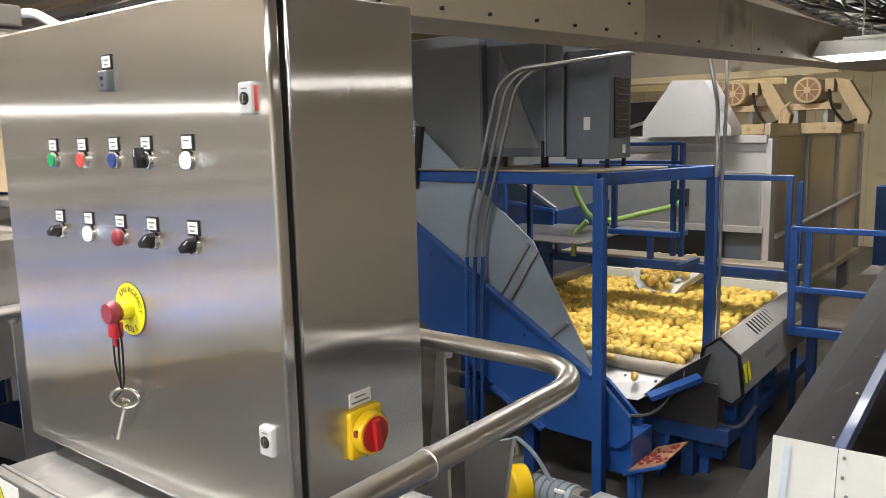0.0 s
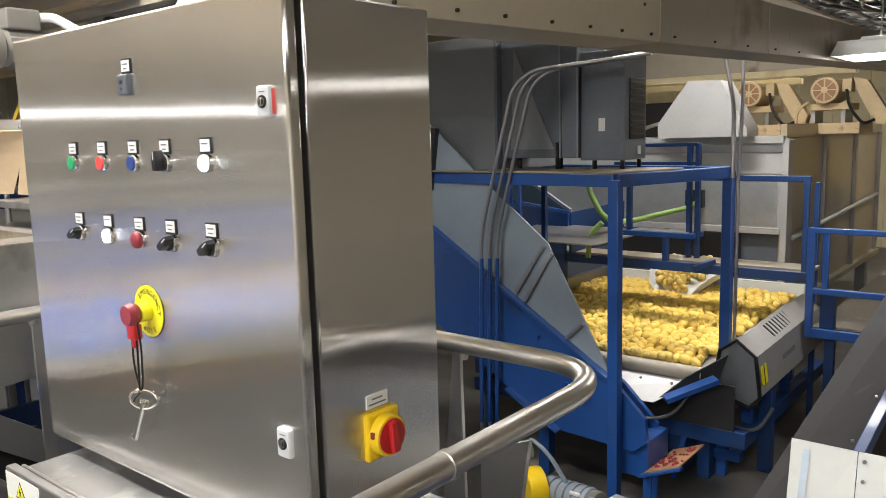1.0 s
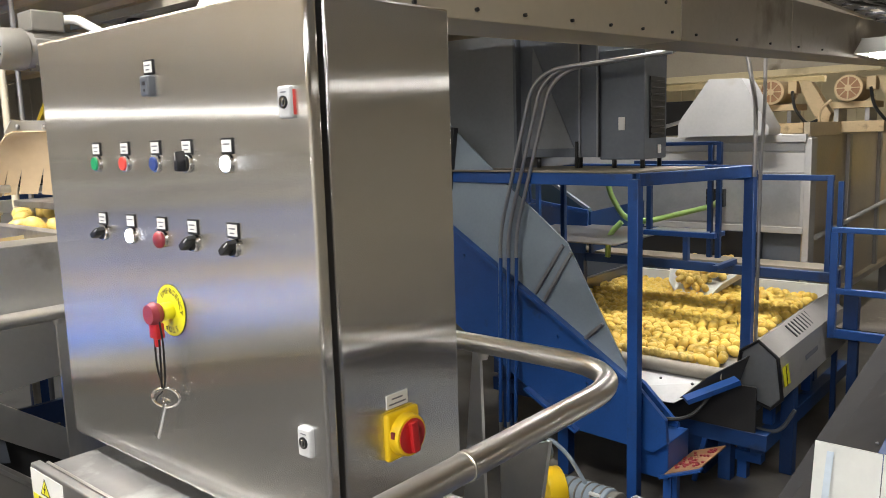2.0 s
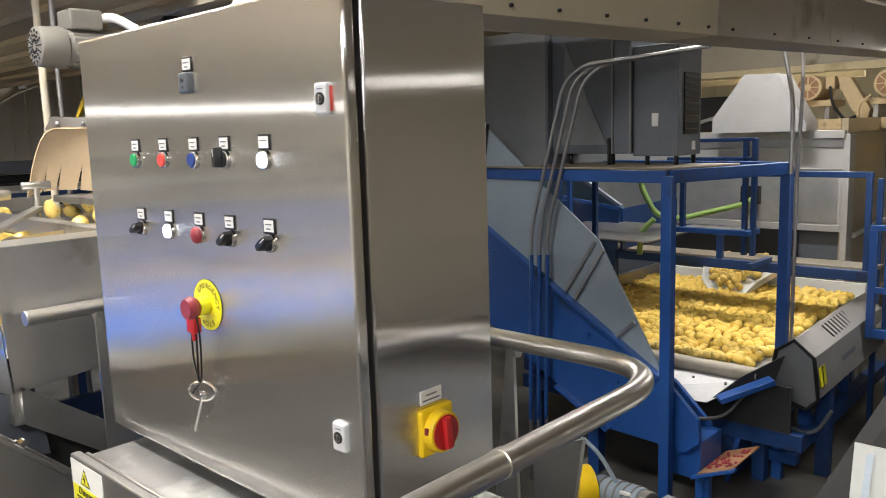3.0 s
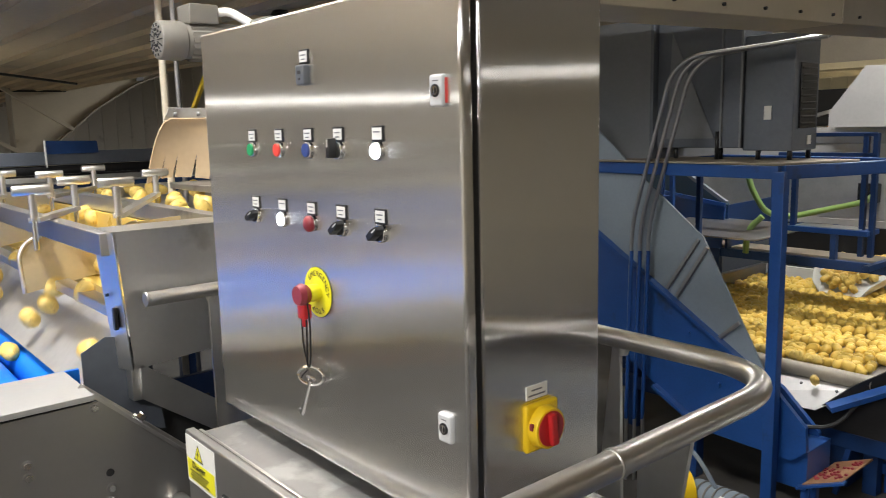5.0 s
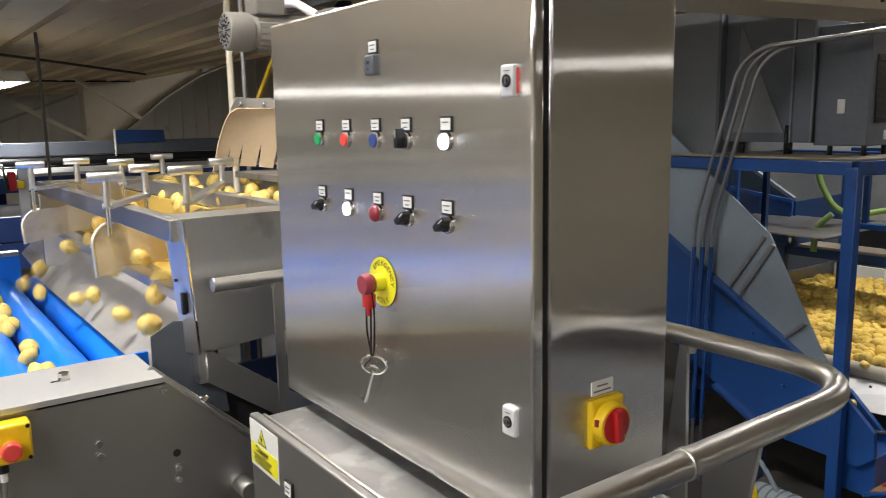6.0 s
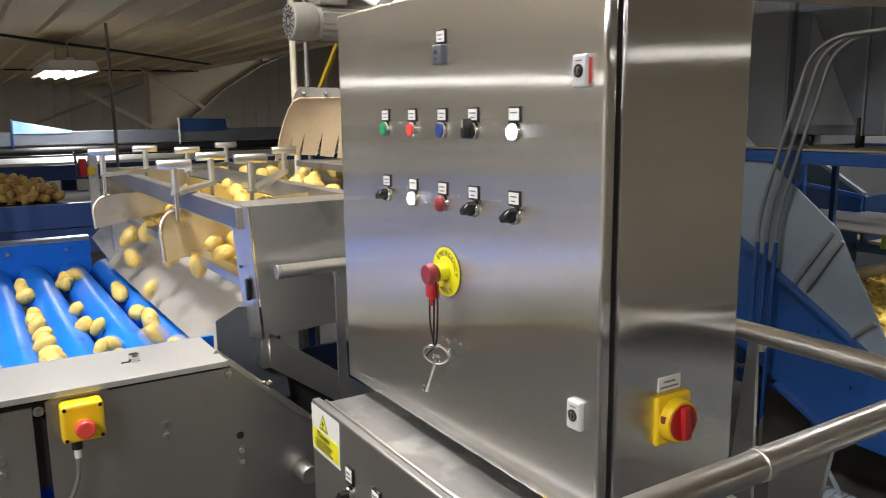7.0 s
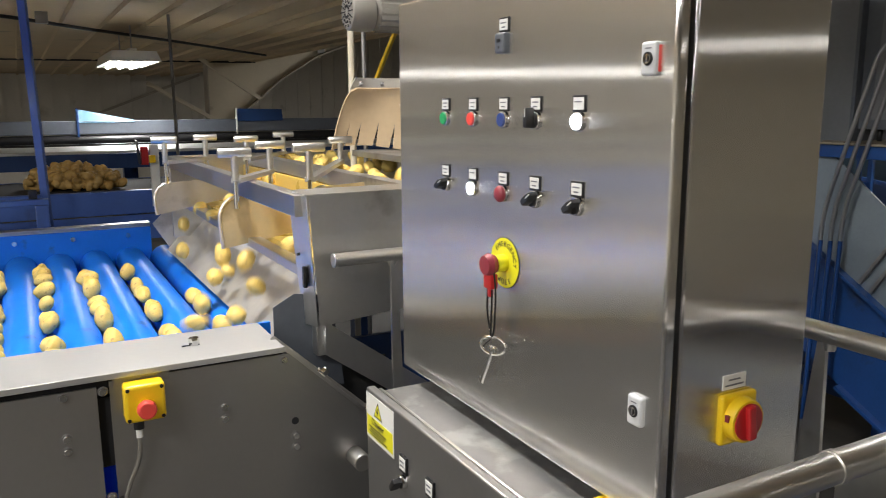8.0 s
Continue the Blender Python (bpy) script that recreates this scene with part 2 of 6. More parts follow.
def box(lo, hi, bevel=0.0, bm=None, turn=None, seg=2):
    """A box between two corners, with rounded edges; turn: a matrix applied last."""
    bm = bm or bmesh.new()
    lo, hi = Vector(lo), Vector(hi)
    made = bmesh.ops.create_cube(bm, size=1)["verts"]
    bmesh.ops.scale(bm, verts=made, vec=[abs(hi[i] - lo[i]) for i in range(3)])
    bmesh.ops.translate(bm, verts=made, vec=(lo + hi) / 2)
    if bevel:
        edges = list({e for v in made for e in v.link_edges})
        made = bmesh.ops.bevel(bm, geom=edges, offset=bevel, segments=seg, profile=0.5, affect="EDGES")["verts"]
    if turn is not None:
        bmesh.ops.transform(bm, matrix=turn, verts=made)
    return bm


def cyl(a, b, r, r2=None, bm=None, n=24, bevel=0.0):
    """A round bar from a to b."""
    bm = bm or bmesh.new()
    a, b = Vector(a), Vector(b)
    made = bmesh.ops.create_cone(bm, cap_ends=True, segments=n, radius1=r, radius2=r if r2 is None else r2, depth=(b - a).length)["verts"]
    if bevel:
        rim = [e for e in {e for v in made for e in v.link_edges} if any(len(f.verts) > 4 for f in e.link_faces)]
        made = list({v for v in bm.verts if v in set(made)} | set(bmesh.ops.bevel(bm, geom=rim, offset=bevel, segments=2, profile=0.5, affect="EDGES")["verts"]))
        made = [v for v in made if v.is_valid]
    m = Matrix.Translation((a + b) / 2) @ (b - a).to_track_quat("Z", "Y").to_matrix().to_4x4()
    bmesh.ops.transform(bm, matrix=m, verts=made)
    return bm


def smooth_path(points, radius, steps=7):
    """A polyline with its inner corners rounded."""
    pts = [Vector(p) for p in points]
    out = [pts[0]]
    for a, b, c in zip(pts, pts[1:], pts[2:]):
        r = min(radius, (a - b).length * 0.49, (c - b).length * 0.49)
        p, q = b + (a - b).normalized() * r, b + (c - b).normalized() * r
        for i in range(steps + 1):
            s = i / steps
            out.append(p * (1 - s) ** 2 + b * 2 * s * (1 - s) + q * s * s)
    return out + [pts[-1]]


def tube(points, r, radius=0.0, bm=None, n=16, steps=7):
    """A round tube along a polyline with rounded bends."""
    bm = bm or bmesh.new()
    pts = smooth_path(points, radius, steps) if radius else [Vector(p) for p in points]
    rings, up = [], None
    for i, p in enumerate(pts):
        d = (pts[min(i + 1, len(pts) - 1)] - pts[max(i - 1, 0)]).normalized()
        if up is None:
            up = d.orthogonal().normalized()
        up = (up - d * up.dot(d)).normalized()
        side = d.cross(up)
        rings.append([bm.verts.new(p + (up * math.cos(k) + side * math.sin(k)) * r) for k in (2 * math.pi * j / n for j in range(n))])
    for a, b in zip(rings, rings[1:]):
        for j in range(n):
            bm.faces.new((a[j], a[(j + 1) % n], b[(j + 1) % n], b[j]))
    bm.faces.new(rings[0][::-1])
    bm.faces.new(rings[-1])
    return bm


def sheet(points, thick, bm=None):
    """A plate of real thickness from the corners of its face, thickened along its normal."""
    bm = bm or bmesh.new()
    pts = [Vector(p) for p in points]
    n = Vector()
    for a, b in zip(pts, pts[1:] + pts[:1]):
        n += a.cross(b)
    n.normalize()
    top = [bm.verts.new(p) for p in pts]
    low = [bm.verts.new(p - n * thick) for p in pts]
    bm.faces.new(top)
    bm.faces.new(low[::-1])
    for i in range(len(pts)):
        j = (i + 1) % len(pts)
        bm.faces.new((top[i], low[i], low[j], top[j]))
    return bm


def beam(a, b, w, h, bm=None):
    """A square bar from a to b, w wide and h deep."""
    a, b = Vector(a), Vector(b)
    m = Matrix.Translation((a + b) / 2) @ (b - a).to_track_quat("Z", "Y").to_matrix().to_4x4()
    return box((-w / 2, -h / 2, -(b - a).length / 2), (w / 2, h / 2, (b - a).length / 2), min(w, h) * 0.08, bm, m)


def words(name, text, size, m, mat, parent, spread=1.0):
    """Flat lettering at the pose m under a thing."""
    cu = bpy.data.curves.new(name, "FONT")
    cu.body, cu.size, cu.align_x, cu.align_y, cu.extrude, cu.space_character = text, size, "CENTER", "CENTER", 0.0003, spread
    cu.materials.append(mat)
    ob = new(name, cu)
    ob.parent = parent
    ob.matrix_basis = Matrix.Translation(-ORIGIN[parent]) @ m
    return ob


def knobbly(seed, size=0.035):
    """A potato of about twice that size, long along x."""
    bm = bmesh.new()
    bmesh.ops.create_icosphere(bm, subdivisions=3, radius=1)
    rnd = random.Random(seed)
    o = Vector((rnd.uniform(0, 50), rnd.uniform(0, 50), rnd.uniform(0, 50)))
    k = (rnd.uniform(1.1, 1.4), rnd.uniform(0.9, 1.02), rnd.uniform(0.82, 0.95))
    for v in bm.verts:
        d = 1 + 0.13 * noise.noise(v.co * 1.1 + o) + 0.04 * noise.noise(v.co * 3 + o)
        v.co = Vector((v.co.x * k[0], v.co.y * k[1], v.co.z * k[2])) * size * d
    return bm

# ---- the hall ----
def structure(name, bm, mat, label, category="structure"):
    ob = new(name, finish(bm, name, mat))
    ORIGIN[ob] = Vector((0, 0, 0))
    return tagged(ob, label, category, "", "structure")


def hall():
    structure("floor", box((-4.2, -0.9, -0.2), (2, 15, 0)), CONCRETE, "dark wet concrete floor of the hall", "floor")
    # floor out of view, added in its own tone to tune the door's reflection
    outer = box((-17, -8, -0.2), (7, -0.9, 0))
    box((2, -0.9, -0.2), (7, 15, 0), 0, outer)
    box((-17, -0.9, -0.2), (-4.2, 15, 0), 0, outer)
    structure("floor_unseen", outer, UNSEEN_CONCRETE, "worn concrete floor out of view, toned for the door's reflection", "floor")
    # profiled wall sheets: shallow ribs every 0.3 m
    def ribbed(lo, hi, axis, out, pitch=0.3):
        bm = box(lo, hi)
        a, b = lo[axis], hi[axis]
        k = a + pitch / 2
        other = 1 - axis
        face = hi[other] if out > 0 else lo[other]
        while k < b - 0.05:
            l2, h2 = list(lo), list(hi)
            l2[axis], h2[axis] = k - 0.02, k + 0.02
            l2[other], h2[other] = (face, face + 0.03) if out > 0 else (face - 0.03, face)
            l2[2], h2[2] = lo[2] + 0.01, hi[2] - 0.01
            box(l2, h2, 0, bm)
            k += pitch
        return bm
    structure("wall_west", ribbed((-17.2, -8, 0), (-17, 15, 6.5), 1, 1), WALLS, "ribbed cream sheet-metal wall, dirty", "wall")
    structure("wall_north", ribbed((-17, 15, 0), (7, 15.2, 8), 0, -1), WALL_WARM, "ribbed cream sheet-metal wall", "wall")
    # Unseen east wall: a darker sheet dims what the cabinet side reflects.
    structure("wall_east", ribbed((7, -8, 0), (7.2, 15, 8), 1, -1, 0.6), CREAM_GREY, "ribbed cream sheet-metal wall", "wall")
    structure("wall_south", ribbed((-17, -8.2, 0), (7, -8, 5.3), 0, 1, 0.6), WALLS, "ribbed cream sheet-metal wall", "wall")
    # ceiling: low to the south, rising north of the frame line, ribs along x
    bm = bmesh.new()
    EDGE = -2.3
    def roof(y):
        return 2.85 if y < 2.4 else min(4.65, 2.85 + 0.5 * (y - 2.4))
    for y0, y1 in ((-8, 2.4), (2.4, 6), (6, 15.2)):
        sheet([(-17.2, y0, roof(y0)), (-17.2, y1, roof(y1)), (EDGE, y1, roof(y1)), (EDGE, y0, roof(y0))], 0.12, bm)
    # East of EDGE: unseen high roof, added so its lamps light evenly.
    sheet([(EDGE, -8, 5.18), (EDGE, 15.2, 5.18), (7.2, 15.2, 5.18), (7.2, -8, 5.18)], 0.12, bm)
    sheet([(EDGE, -8, 2.83), (EDGE, 2.4, 2.83), (EDGE, 6, 4.63), (EDGE, 15.2, 4.63), (EDGE, 15.2, 5.3), (EDGE, -8, 5.3)], 0.05, bm)
    y = -7.85
    while y < 15:
        z = roof(y)
        for a, b, zz in ((-17, EDGE - 0.06, z), (EDGE, 7, 5.18)):
            sheet([(a, y - 0.03, zz + 0.01), (a, y - 0.014, zz - 0.03), (b, y - 0.014, zz - 0.03), (b, y - 0.03, zz + 0.01)], 0.03, bm)
            sheet([(a, y - 0.018, zz - 0.031), (a, y + 0.018, zz - 0.031), (b, y + 0.018, zz - 0.031), (b, y - 0.018, zz - 0.031)], 0.010, bm)
        y += 0.30
    structure("ceiling", bm, CEILING, "ribbed cream sheet-metal ceiling, stained", "ceiling")


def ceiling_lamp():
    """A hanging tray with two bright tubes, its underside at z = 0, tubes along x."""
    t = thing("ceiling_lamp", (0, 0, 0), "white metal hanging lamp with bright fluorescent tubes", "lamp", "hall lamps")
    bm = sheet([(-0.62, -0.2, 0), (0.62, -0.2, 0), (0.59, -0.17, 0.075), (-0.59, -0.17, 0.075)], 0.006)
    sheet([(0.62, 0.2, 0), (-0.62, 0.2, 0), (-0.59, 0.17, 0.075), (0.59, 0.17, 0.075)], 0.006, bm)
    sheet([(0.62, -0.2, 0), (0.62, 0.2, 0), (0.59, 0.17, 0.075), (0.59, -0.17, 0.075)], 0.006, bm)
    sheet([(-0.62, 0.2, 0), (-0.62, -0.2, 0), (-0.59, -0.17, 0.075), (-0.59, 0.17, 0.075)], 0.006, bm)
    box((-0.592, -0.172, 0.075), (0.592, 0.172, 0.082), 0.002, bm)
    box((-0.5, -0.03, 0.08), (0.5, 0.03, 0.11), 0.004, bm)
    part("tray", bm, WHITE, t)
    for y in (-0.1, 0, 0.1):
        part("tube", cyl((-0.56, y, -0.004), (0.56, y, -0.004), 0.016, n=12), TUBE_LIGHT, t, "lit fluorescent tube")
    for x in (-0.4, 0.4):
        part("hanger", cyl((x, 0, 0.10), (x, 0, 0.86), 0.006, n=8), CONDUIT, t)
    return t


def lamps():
    # unseen channel, added only to hold the east lamp
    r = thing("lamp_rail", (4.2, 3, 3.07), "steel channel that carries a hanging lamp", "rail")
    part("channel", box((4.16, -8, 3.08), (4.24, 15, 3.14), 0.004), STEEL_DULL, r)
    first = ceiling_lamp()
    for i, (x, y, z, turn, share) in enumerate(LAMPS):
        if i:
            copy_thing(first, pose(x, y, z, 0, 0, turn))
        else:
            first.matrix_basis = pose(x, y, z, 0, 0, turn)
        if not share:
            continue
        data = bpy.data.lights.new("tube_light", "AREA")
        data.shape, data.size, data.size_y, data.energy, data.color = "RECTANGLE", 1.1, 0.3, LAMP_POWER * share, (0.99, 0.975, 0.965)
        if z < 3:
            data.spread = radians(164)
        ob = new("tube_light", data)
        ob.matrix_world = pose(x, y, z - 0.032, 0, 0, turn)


hall()
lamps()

# ---- the control cabinet and its rail ----
W, DZ0, DZ1, DEPTH = 0.812, 1.602, 2.402, 0.298


def legend(x, z, bars, t):
    """A small black-framed white legend plate above a control, with unreadable lines of writing."""
    p = part("legend_holder", box((x - 0.0150, -0.0032, z - 0.012), (x + 0.0150, 0.002, z + 0.0125), 0.001), BLACK, t)
    part("legend_plate", box((x - 0.0122, -0.0040, z - 0.0085), (x + 0.0122, -0.0026, z + 0.0095), 0.0003), WHITE, p, "white legend plate")
    for i in range(bars):
        w = 0.008 - 0.0025 * (i % 2)
        part("writing", box((x - w, -0.0044, z + 0.002 - i * 0.007), (x + w, -0.0037, z + 0.0042 - i * 0.007)), GREY_INK, p)


def bezel(x, z, t, r=0.0150):
    return part("bezel", cyl((x, 0.003, z), (x, -0.0075, z), r, r * 0.93, n=32, bevel=0.001), CHROME, t, "chrome bezel ring")


def push_button(x, z, mat, label, lit=False):
    t = thing("push_button", (x, 0, z), label, "push button", "cabinet controls")
    legend(x, z + 0.026, 1 if lit else 2, t)
    bezel(x, z, t)
    part("cap", cyl((x, -0.006, z), (x, -0.0105, z), 0.0122, 0.0115, n=28, bevel=0.001), mat, t)
    return t


def mushroom(x, z):
    t = thing("push_button", (x, 0, z), "round dark red lens lamp on a steel door", "push button", "cabinet controls")
    legend(x, z + 0.026, 2, t)
    bezel(x, z, t, 0.0145)
    bm = bmesh.new()
    bmesh.ops.create_uvsphere(bm, u_segments=24, v_segments=12, radius=0.0148)
    bmesh.ops.scale(bm, verts=bm.verts, vec=(1, 0.6, 1))
    bmesh.ops.translate(bm, verts=bm.verts, vec=(x, -0.009, z))
    part("cap", bm, DULL_RED, t)


def selector(x, z, tilt, label="black selector switch with a lever handle"):
    t = thing("selector_switch", (x, 0, z), label, "switch", "cabinet controls")
    legend(x, z + 0.026, 2, t)
    bezel(x, z, t)
    part("hub", cyl((x, -0.006, z), (x, -0.011, z), 0.0118, n=24, bevel=0.001), BLACK, t)
    m = Matrix.Translation((x, 0, z)) @ Matrix.Rotation(radians(tilt), 4, "Y")
    bm = bmesh.new()
    w = [(-0.006, -0.012), (0.006, -0.012), (0.0075, 0.006), (0.004, 0.021), (-0.004, 0.021), (-0.0075, 0.006)]
    front = [bm.verts.new((a * 0.8, -0.024, b * 0.93)) for a, b in w]
    back = [bm.verts.new((a, -0.009, b)) for a, b in w]
    bm.faces.new(front)
    bm.faces.new(back[::-1])
    for i in range(6):
        bm.faces.new((front[i], back[i], back[(i + 1) % 6], front[(i + 1) % 6]))
    bmesh.ops.bevel(bm, geom=list(bm.edges), offset=0.0012, segments=2, affect="EDGES", profile=0.5)
    bmesh.ops.transform(bm, matrix=m, verts=bm.verts)
    part("lever", bm, BLACK, t)
    part("pointer", box((-0.0008, -0.0246, 0.006), (0.0008, -0.0236, 0.018), 0, None, m), WHITE, t, "white pointer line")


def lock(x, z, red):
    t = thing("door_lock", (x, 0, z), "grey-white quarter-turn door lock with a round keyway", "lock", "cabinet locks")
    part("escutcheon", box((x - 0.0145, -0.009, z - 0.022), (x + 0.0145, 0.002, z + 0.022), 0.004, seg=3), LOCK_GREY, t)
    if red:
        part("side_band", box((x + 0.0142, -0.0045, z - 0.017), (x + 0.0154, 0.001, z + 0.017), 0.0006), CORAL, t, "red band down its side")
    part("ring", cyl((x, -0.0085, z), (x, -0.0105, z), 0.0088, n=28), BLACK, t, "black ring")
    part("keyway", cyl((x, -0.010, z), (x, -0.0114, z), 0.0064, n=24), CHROME, t)
    part("keyhole", cyl((x, -0.0108, z), (x, -0.0118, z), 0.0045, n=16), BLACK, t)
    part("wing", box((x - 0.0015, -0.0124, z - 0.005), (x + 0.0015, -0.011, z + 0.005), 0.0003), CHROME, t)
    part("writing", box((x - 0.006, -0.0094, z + 0.0125), (x + 0.006, -0.0088, z + 0.0142)), GREY_INK, t)


def emergency_stop():
    x, z = -0.385, 1.917
    t = thing("emergency_stop_button", (x, 0, z), "red mushroom emergency stop on a round yellow label", "stop button")
    plate = part("label_disc", cyl((x, 0.002, z), (x, -0.0022, z), 0.0445, n=56), LABEL_YELLOW, t, "round yellow label disc")
    part("disc_edge", cyl((x, 0.0, z), (x, -0.0012, z), 0.0455, n=56), BLACK, plate)
    # EMERGENCY STOP set round the disc
    for text, start, step, flip in (("EMERGENCY", 68, -17, 1), ("STOP", -62, -18, 1)):
        for i, c in enumerate(text):
            a = start + step * i + (68 if text == "EMERGENCY" else 0)
            q = radians(a)
            m = Matrix.Translation((x + 0.0335 * math.cos(q), -0.0024, z + 0.0335 * math.sin(q))) @ Matrix.Rotation(radians(90 - a), 4, "Y") @ pose(0, 0, 0, 90)
            words("lettering", c, 0.0135, m, INK, t)
    part("collar", cyl((x, -0.002, z), (x, -0.022, z), 0.0155, n=28, bevel=0.001), LABEL_YELLOW, t, "yellow collar")
    part("stem", cyl((x, -0.02, z), (x, -0.034, z), 0.011, n=24), RED, t)
    bm = cyl((x, -0.024, z), (x, -0.034, z), 0.0165, 0.0205, n=36)
    cyl((x, -0.034, z), (x, -0.044, z), 0.0205, 0.0165, bm, 36)
    bmesh.ops.remove_doubles(bm, verts=bm.verts, dist=0.0001)
    part("mushroom_head", bm, DULL_RED, t)
    # red clip that hangs from the button, with its cord and cabinet key
    k = thing("cabinet_key", (x - 0.004, -0.03, z - 0.13), "steel cabinet key on a black cord loop with a red clip", "key")
    clip = box((x - 0.013, -0.038, z - 0.043), (x + 0.012, -0.022, z - 0.016), 0.003)
    box((x - 0.016, -0.036, z - 0.028), (x - 0.006, -0.024, z - 0.012), 0.002, clip)
    box((x - 0.006, -0.034, z - 0.058), (x + 0.004, -0.026, z - 0.040), 0.002, clip)
    part("clip", clip, RED, k, "red plastic clip")
    zt, zb = z + 0.006, z - 0.137
    part("cord", tube([(x - 0.010, -0.03, z - 0.035), (x - 0.012, -0.03, z - 0.09), (x - 0.002, -0.026, zb), (x + 0.006, -0.026, zb + 0.02),
                       (x + 0.017, -0.030, z - 0.05), (x + 0.014, -0.034, zt), (x + 0.004, -0.036, zt + 0.012), (x - 0.004, -0.034, z)],
                      0.0018, 0.02, n=8), BLACK, k, "thin black cord")
    part("cord", tube([(x + 0.004, -0.03, z - 0.03), (x + 0.004, -0.03, z - 0.07), (x - 0.005, -0.027, zb + 0.004)], 0.0018, 0.02, n=8), BLACK, k, "thin black cord")
    cx, cz = x - 0.001, zb - 0.012
    ring = []
    for i in range(29):
        a = 2 * math.pi * i / 28
        ring.append((cx + 0.0225 * math.cos(a), -0.024 + 0.012 * math.cos(a), cz + 0.0165 * math.sin(a)))
    part("bow", tube(ring, 0.0028, n=10), CHROME, k)
    part("cross_bar", box((cx - 0.011, -0.028, cz - 0.008), (cx + 0.011, -0.021, cz - 0.001), 0.001), CHROME, k)
    part("cord_end", tube([(cx - 0.006, -0.026, cz + 0.01), (cx - 0.024, -0.028, cz - 0.004), (cx - 0.03, -0.028, cz - 0.018)], 0.0014, 0.01, n=8), BLACK, k)
    a, b = Vector((cx, -0.025, cz - 0.008)), Vector((cx - 0.033, -0.027, cz - 0.078))
    part("shank", cyl(a, b, 0.0042, n=16), CHROME, k)
    part("bit", box((b.x - 0.0075, b.y - 0.003, b.z - 0.002), (b.x + 0.0045, b.y + 0.003, b.z + 0.009), 0.0008), CHROME, k)


def isolator():
    y, z = 0.150, 1.741
    t = thing("isolator_switch", (0.001, y, z), "yellow and red rotary main isolator switch", "switch")
    part("base_plate", box((-0.001, y - 0.036, z - 0.038), (0.011, y + 0.036, z + 0.038), 0.005, seg=3), YELLOW, t)
    ring = part("dial_ring", cyl((0.010, y, z), (0.027, y, z), 0.0345, 0.032, n=48, bevel=0.002), YELLOW, t)
    part("window", box((0.015, y - 0.0348, z + 0.003), (0.021, y - 0.031, z + 0.013)), DULL_RED, ring, "red lock window")
    part("dial", cyl((0.025, y, z), (0.0285, y, z), 0.0275, n=44), RED, t, "red dial")
    part("grip", box((0.027, y - 0.0075, z - 0.0255), (0.037, y + 0.0075, z + 0.0255), 0.003, None,
                     Matrix.Translation((0, y, z)) @ Matrix.Rotation(radians(6), 4, "X") @ Matrix.Translation((0, -y, -z))), RED, t, "red grip bar")
    lab = thing("isolator_label", (0.001, 0.148, 1.792), "small white printed label above the isolator", "label")
    part("plate", box((-0.001, 0.123, 1.784), (0.0016, 0.170, 1.806), 0.0004), WHITE, lab)
    for i, w in enumerate((0.012, 0.019)):
        part("writing", box((0.0014, 0.146 - w, 1.797 - i * 0.008), (0.0020, 0.146 + w, 1.7995 - i * 0.008)), GREY_INK, lab)


def cabinet():
    t = thing("control_cabinet", (-W / 2, 0.15, DZ0), "brushed stainless steel electrical control cabinet with a closed door", "cabinet")
    body = box((-W + 0.006, 0.036, DZ0 + 0.006), (0, DEPTH, DZ1 - 0.006), 0.004, seg=2)
    part("body", body, STEEL, t)
    part("seal", box((-W + 0.012, 0.015, DZ0 + 0.012), (-0.003, 0.0355, DZ1 - 0.012)), RUBBER, t, "black rubber door seal")
    part("door", box((-W, 0.0, DZ0), (0.005, 0.021, DZ1), 0.005, seg=3), STEEL, t)
    for x in (-W + 0.08, -0.10):
        part("foot", box((x - 0.03, 0.07, DZ0 - 0.031), (x + 0.03, 0.25, DZ0 + 0.007), 0.003), RUBBER, t, "black mounting foot")


def lower_box():
    x0, x1, y0, y1, z1 = -0.755, 0.045, -0.118, 0.30, 1.600
    z0 = 0.62
    t = thing("junction_cabinet", (-0.35, 0.1, z0), "long stainless steel lower cabinet with a lipped top, dusty", "cabinet")
    part("body", box((x0, y0 + 0.022, z0), (x1, y1, z1 - 0.030), 0.003), PANEL_STEEL, t)
    part("lid", box((x0 + 0.004, y0 + 0.030, z1 - 0.031), (x1, y1, z1 - 0.027), 0.0), LID_STEEL, t)
    part("lip", box((x0 + 0.004, y0 + 0.026, z1 - 0.04), (x1, y0 + 0.035, z1 - 0.018), 0.004), STEEL_TUBE, t, "raised lip along the lid")
    part("door", box((x0, y0, z0 + 0.02), (x1, y0 + 0.020, z1 - 0.012), 0.004, seg=3), PANEL_STEEL, t)
    return t


